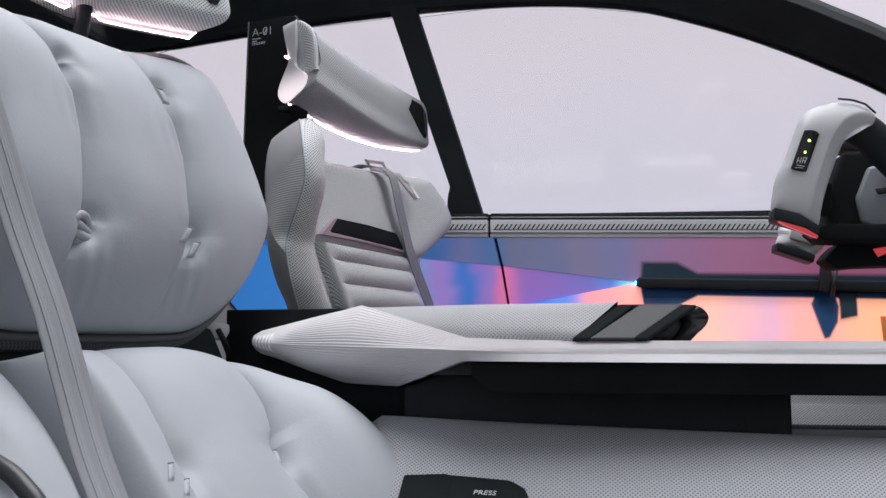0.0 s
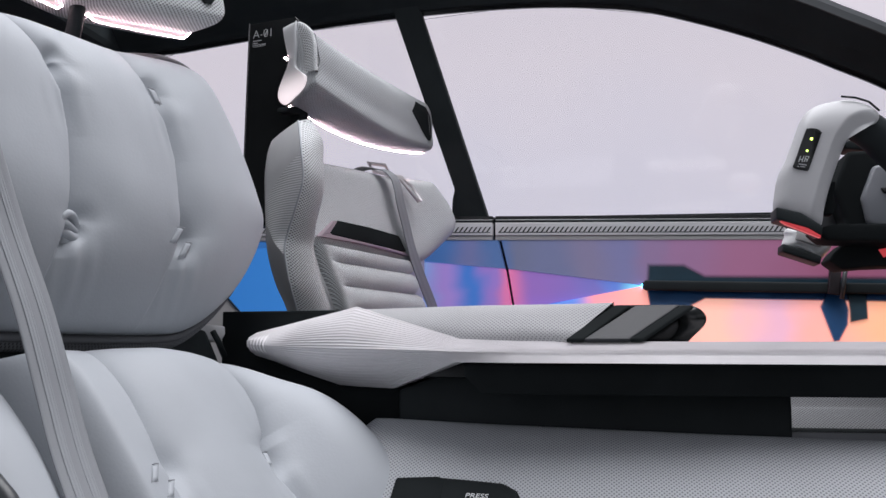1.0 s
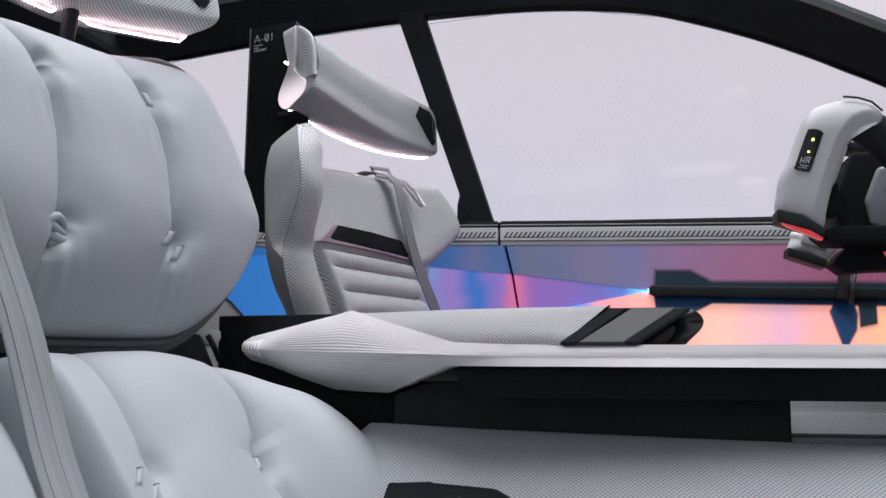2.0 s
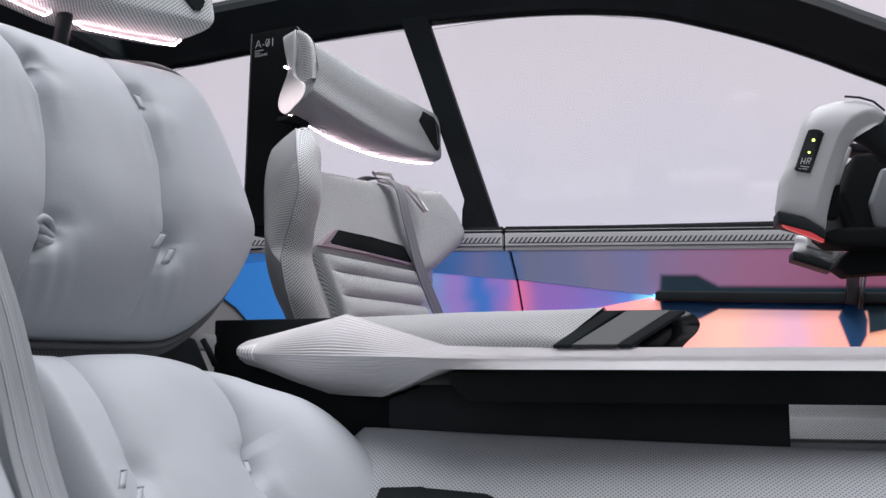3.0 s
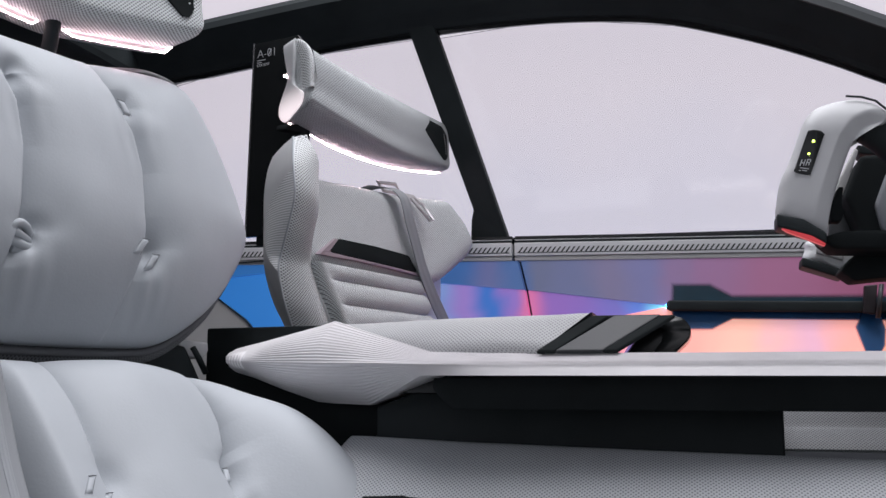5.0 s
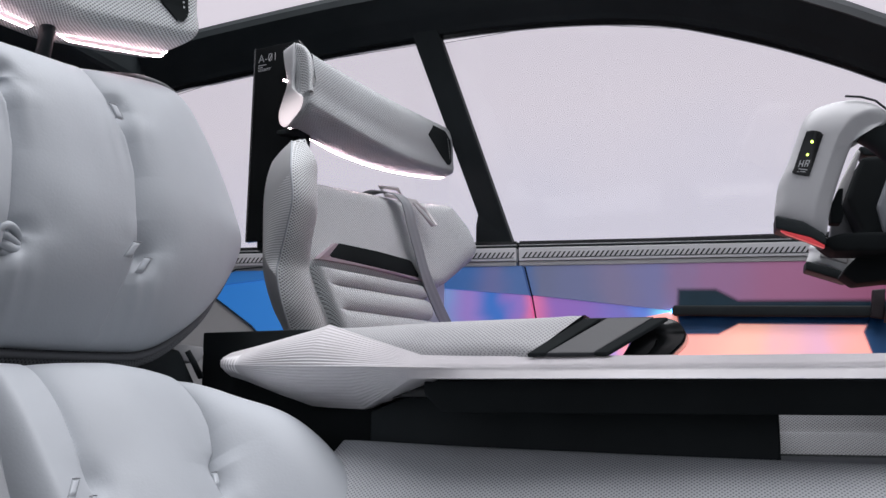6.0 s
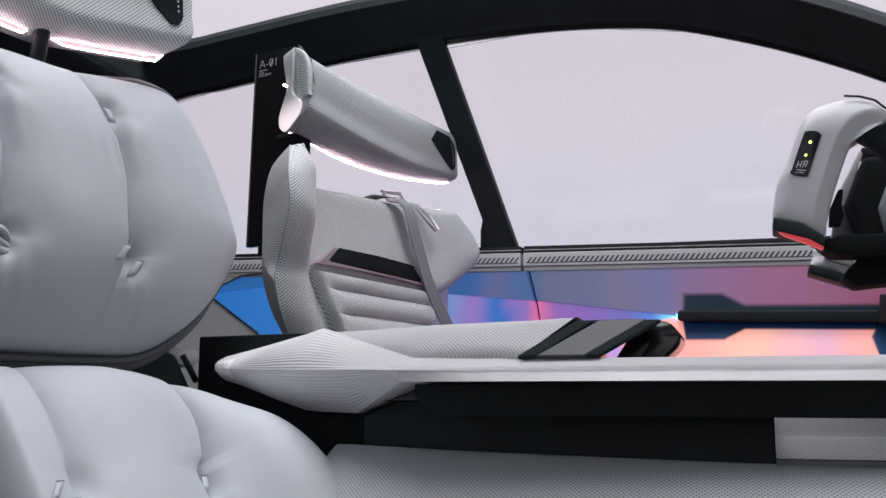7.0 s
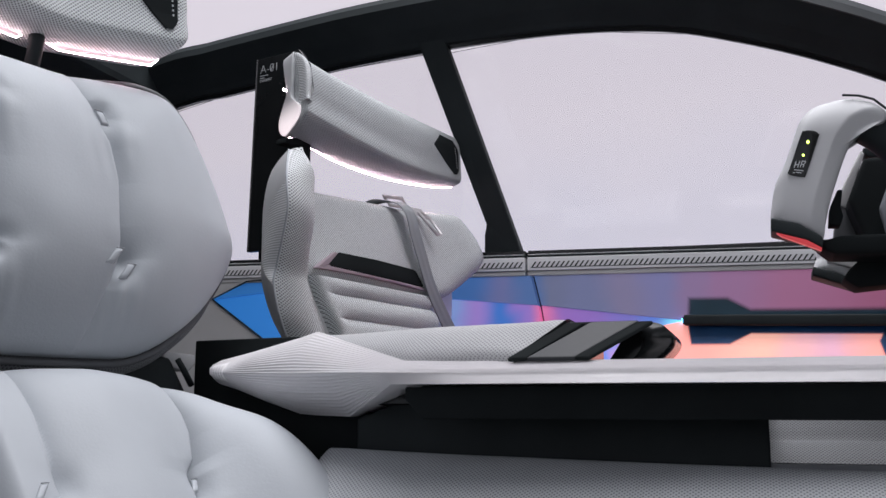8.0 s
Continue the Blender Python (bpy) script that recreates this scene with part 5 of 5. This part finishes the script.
part("headrest_post", tube([FAR(-0.155, 0.36, -0.090), FAR(-0.155, 0.44, -0.088), FAR(-0.157, 0.525, -0.086)], 0.0125, 12), BLACK, cockpit, "black headrest post")
part("post_bracket", prism([(-0.230, 0.495), (-0.227, 0.506), (-0.165, 0.522), (-0.150, 0.522), (-0.150, 0.430), (-0.177, 0.430), (-0.179, 0.502), (-0.205, 0.497)], lambda u, v, d: FAR(u, v, d), -0.095, -0.068, 0.003), MATT, cockpit, "black bracket that carries the headrest")
plate = thing("sign_plate", FAR(-0.164, 0.30, -0.15), "tall black plate with white printing beside the headrest", "sign")
SP = lambda u, v, d: FAR(-0.164 - d, v, u)
part("plate", prism([(-0.218, 0.298), (-0.085, 0.296), (-0.075, 0.60), (-0.078, 0.695), (-0.095, 0.716), (-0.208, 0.715)], SP, -0.012, 0.0, 0.0015), GLOSS, plate, "", smooth=False)
part("plate_edge", prism([(-0.2195, 0.298), (-0.2165, 0.298), (-0.2065, 0.715), (-0.2095, 0.715)], SP, -0.013, 0.001), STEEL, plate, "thin bright edge", smooth=False)
part("plate_mount", prism([(-0.20, 0.28), (-0.10, 0.28), (-0.10, 0.32), (-0.20, 0.32)], SP, -0.19, -0.012, 0.004), BLACK, plate)
PM = Matrix((( *(FAR(0, 0, 1) - FAR(0, 0, 0)), 0), (0, 0, 1, 0), ( *(FAR(-1, 0, 0) - FAR(0, 0, 0)), 0), (0, 0, 0, 1))).transposed()


def on_plate(u, v):
    return Matrix.Translation(SP(u, v, 0.0008)) @ PM


lettering("A-01", on_plate(-0.199, 0.681), 0.026, PRINT, plate, thin=0.0006)
part("zero_slash", prism([(-0.1698, 0.6845), (-0.1688, 0.6837), (-0.1615, 0.6962), (-0.1625, 0.6970)], SP, 0, 0.0010), PRINT, plate, "", smooth=False)
lettering("COCKPIT", on_plate(-0.199, 0.662), 0.0078, PRINT, plate)
for z, w in ((0.675, 0.022), (0.670, 0.012)):
    part("print_bar", prism([(-0.199, z), (-0.199 + w, z), (-0.199 + w, z + 0.0012), (-0.199, z + 0.0012)], SP, 0, 0.0008), PRINT, plate, "", smooth=False)

far_belt = thing("seat_belt", FAR(0.2, -0.1, 0.03), "grey webbing belt with steel buckle over the cockpit seat", "seat belt", "seat belts")
fb = [FAR(l, z, n) for l, z, n in ((0.03, 0.405, -0.075), (0.058, 0.426, -0.050), (0.086, 0.427, -0.016), (0.104, 0.412, 0.004), (0.113, 0.388, 0.011), (0.122, 0.360, 0.013), (0.148, 0.310, 0.015), (0.180, 0.250, 0.017), (0.235, 0.190, 0.016), (0.305, 0.126, 0.014), (0.40, 0.03, 0.01))]
part("webbing", ribbon(spline(fb, 50, False), 0.042, (FAR(1, 0.1, 0) - FAR(0, 0, 0))), WEBBING, far_belt)


def loop(pts, r):
    return tube([Vector(p) for p in pts], r, 8, closed=True)


part("buckle_frame", loop([FAR(l, z, n) for l, z, n in ((0.092, 0.447, -0.054), (0.134, 0.448, -0.032), (0.146, 0.427, -0.022), (0.110, 0.430, -0.048))], 0.0046), BUCKLE, far_belt, "pale polished belt guide")
part("guide_plate", prism([(0.112, 0.432), (0.172, 0.428), (0.192, 0.405), (0.150, 0.415)], lambda u, v, d: FAR(u, v, -0.030 + (u - 0.135) * 0.62 + d), 0.0, 0.003, 0.001), BUCKLE, far_belt, "pale polished belt plate", smooth=False)
part("tongue", loop([FAR(l, z, n) for l, z, n in ((0.166, 0.419, -0.008), (0.190, 0.407, 0.008), (0.212, 0.371, 0.026), (0.196, 0.368, 0.024))], 0.0036), BUCKLE, far_belt, "pale steel belt tongue")

# ---- steering yoke ----
yoke = thing("steering_yoke", (0.42, 1.85, 0.85), "white and black steering yoke with red under-glow", "steering wheel")
YK = lambda y0: (lambda u, v, h: Vector((u, y0 - h, v)))
YN = lambda u, v, h: Vector((u + 0.007, 1.685 - h, v))
grip_o = [(0.2835, 0.862), (0.2855, 0.903), (0.292, 0.929), (0.304, 0.953), (0.318, 0.989), (0.330, 1.019), (0.345, 1.036), (0.368, 1.045), (0.402, 1.049), (0.432, 1.040), (0.450, 1.024), (0.4454, 1.009), (0.424, 1.004), (0.407, 0.994), (0.3943, 0.972), (0.380, 0.936), (0.3656, 0.894), (0.3574, 0.862), (0.350, 0.838), (0.318, 0.848)]
INNER_EDGE = [(0.345, 0.83), (0.3574, 0.864), (0.3656, 0.897), (0.380, 0.940), (0.3943, 0.977), (0.409, 0.997), (0.424, 1.005), (0.446, 1.010)]


def grip_facet(u, v):
    """The grip's broad face breaks into a chamfer along its inner edge."""
    best = 1.0
    for (a, b), (c, d) in zip(INNER_EDGE, INNER_EDGE[1:]):
        w = min(1.0, max(0.0, ((u - a) * (c - a) + (v - b) * (d - b)) / ((c - a) ** 2 + (d - b) ** 2)))
        best = min(best, math.hypot(u - a - w * (c - a), v - b - w * (d - b)))
    return -0.75 * max(0.0, 0.021 - best) - 0.020 * max(0.0, (v - 0.99) / 0.06) ** 2


ng = part("grip", pad("grip", grip_o, YN, 0.036, 0.03, grip_facet, 26, 130, 9, 0.5), WHITE, yoke, "rounded white hand grip")
part("grip_cap", prism([(0.2815, 0.8715), (0.320, 0.861), (0.3475, 0.8425), (0.3515, 0.8375), (0.3500, 0.8235), (0.330, 0.8365), (0.2810, 0.8520)], YN, -0.03, 0.034, 0.003), BLACK, ng, "black grip end")
part("glow_strip", prism([(0.284, 0.8530), (0.330, 0.8385), (0.349, 0.8255), (0.349, 0.8205), (0.320, 0.8335), (0.296, 0.8440)], YN, 0.012, 0.029, 0.0015), REDGLOW, ng, "red light under the grip")
disp_o = [(0.3343, 0.9965), (0.3400, 0.9975), (0.3500, 0.9950), (0.3540, 0.9900), (0.3530, 0.9850), (0.3340, 0.9330), (0.3300, 0.9285), (0.3240, 0.9290), (0.3130, 0.9320), (0.3095, 0.9355), (0.3105, 0.9400), (0.3300, 0.9925)]
dp = part("key_panel", prism([tuple(p) for p in spline(disp_o, 40)], YN, 0.030, 0.0385, 0.001), GLOSS, ng, "black key panel")
for x, z, r in ((0.3385, 0.9796, 0.0021), (0.3311, 0.9603, 0.0017)):
    part("indicator", tube([YN(x, z, 0.0360), YN(x, z, 0.0392)], r, 10), LED, dp, "lit green indicator")
SLANT = 0.36
for x0, z0, w, h in ((0.3168, 0.9425, 0.0012, 0.0098), (0.3217, 0.9425, 0.0012, 0.0098), (0.3192, 0.9466, 0.0040, 0.0012), (0.3252, 0.9425, 0.0012, 0.0098), (0.3288, 0.9511, 0.0038, 0.0012), (0.3272, 0.9466, 0.0038, 0.0012), (0.3316, 0.9474, 0.0012, 0.0042), (0.3290, 0.9425, 0.0014, 0.0044), (0.3172, 0.9390, 0.0125, 0.0011), (0.3150, 0.9350, 0.0030, 0.0010), (0.3195, 0.9350, 0.0075, 0.0010)):
    part("print_bar", prism([(x0, z0), (x0 + w, z0 - w * 0.2), (x0 + w + h * SLANT, z0 + h - w * 0.2), (x0 + h * SLANT, z0 + h)], YN, 0.0386, 0.0392), PRINT, dp, "", smooth=False)
part("top_line", tube([Vector((x, 1.668, z)) for x, z in ((0.398, 1.0525), (0.420, 1.0495), (0.440, 1.042), (0.456, 1.026))], 0.0018, 6), BLACK, ng)
part("arm", tube(spline([(0.432, 1.712, 1.016), (0.457, 1.716, 0.999), (0.487, 1.732, 0.973), (0.53, 1.765, 0.94)], 20, False), 0.030, 12), BLACK, yoke, "black upper arm")
hub_o = [(0.435, 0.988), (0.56, 0.99), (0.60, 0.90), (0.55, 0.835), (0.417, 0.838), (0.427, 0.865), (0.408, 0.921)]
part("hub", prism(hub_o, YK(1.86), -0.03, 0.06, 0.008), MATT, yoke, "black faceted hub")
part("hub_pad", prism([(0.473, 0.958), (0.60, 0.972), (0.64, 0.86), (0.52, 0.832), (0.459, 0.860), (0.451, 0.903)], YK(1.84), 0.0, 0.055, 0.006), SHADED_PAD, yoke, "hub pad, greyed to hold its shade")
part("knit_cover", prism([(0.4385, 1.018), (0.4440, 1.012), (0.4300, 0.975), (0.4260, 0.940), (0.4100, 0.922), (0.3960, 0.928), (0.4080, 0.960)], YK(1.88), -0.02, 0.010, 0.003), LINER, yoke, "pale grey knitted cover behind the hub")
part("hub_back", prism([(0.398, 0.927), (0.428, 0.932), (0.442, 0.880), (0.440, 0.845), (0.384, 0.850), (0.390, 0.885)], YK(1.88), -0.03, 0.008, 0.006), DARKGREY, yoke, "dark grey inner housing")
part("cowl_lid", prism([(0.4420, 1.022), (0.62, 1.005), (0.62, 0.985), (0.4480, 1.006)], YK(1.90), -0.03, 0.03, 0.003), BLACK, yoke, "black cover over the hub")
part("hub_button", prism([(0.481, 0.918), (0.520, 0.922), (0.52, 0.912), (0.486, 0.908)], YK(1.80), 0.012, 0.022, 0.002), GLOSS, yoke)
part("lower_spoke", prism([(0.352, 0.838), (0.385, 0.847), (0.60, 0.845), (0.62, 0.832), (0.50, 0.815), (0.372, 0.820)], YK(1.86), 0.078, 0.17, 0.006), MATT, yoke, "black lower spoke")
far_o = [(0.378, 0.889), (0.372, 0.872), (0.368, 0.850), (0.402, 0.840), (0.434, 0.822), (0.462, 0.85), (0.462, 0.885), (0.43, 0.895)]
part("shift_paddle", prism([(0.386, 0.919), (0.393, 0.919), (0.389, 0.892), (0.392, 0.879), (0.387, 0.865), (0.371, 0.866), (0.374, 0.893)], YK(1.73), -0.012, 0.022, 0.002), MATT, yoke, "black shift paddle")
fg = part("grip", pad("fgrip", far_o, YK(2.10), 0.03, 0.03, None, 12, 90, 5, 0.5), SHELL, yoke, "rounded white hand grip")
part("inner_panel", prism([(0.392, 0.882), (0.440, 0.868), (0.436, 0.846), (0.388, 0.862)], YK(2.10), 0.02, 0.036, 0.003), LINER, fg, "pale grey knitted inner panel")
part("grip_cap", prism([(0.364, 0.855), (0.362, 0.838), (0.434, 0.812), (0.438, 0.828), (0.403, 0.843)], YK(2.10), -0.032, 0.033, 0.003), BLACK, fg, "black grip end")
part("spoke_under", prism([(0.401, 0.808), (0.418, 0.824), (0.56, 0.822), (0.56, 0.785), (0.456, 0.783), (0.412, 0.779), (0.392, 0.795)], YK(1.80), -0.06, 0.02, 0.004), MATT, yoke)
part("glow_strip", prism([(0.472, 0.812), (0.494, 0.816), (0.494, 0.804), (0.480, 0.798)], YK(1.80), 0.016, 0.0215, 0.001), REDGLOW, yoke, "red light at the spoke's end")
part("column", tube([Vector((0.50, 1.90, 0.90)), Vector((0.95, 1.92, 0.80))], 0.045, 16), BLACK, yoke, "black steering column")
# unseen block, added to keep the east wall's light off the tunnel panel
structure("footwell", box(0.86, 1.6, 0.70, 2.48, 0.245, 0.44, 0.02), MATT, "unseen black block added to shade the tunnel panel", "footwell")
# unseen dashboard, drawn out on its near side for the same shade
structure("dashboard", box(0.95, 1.55, 0.70, 2.49, 0.45, 0.86, 0.04), BLACK, "matt black dashboard block", "dashboard")
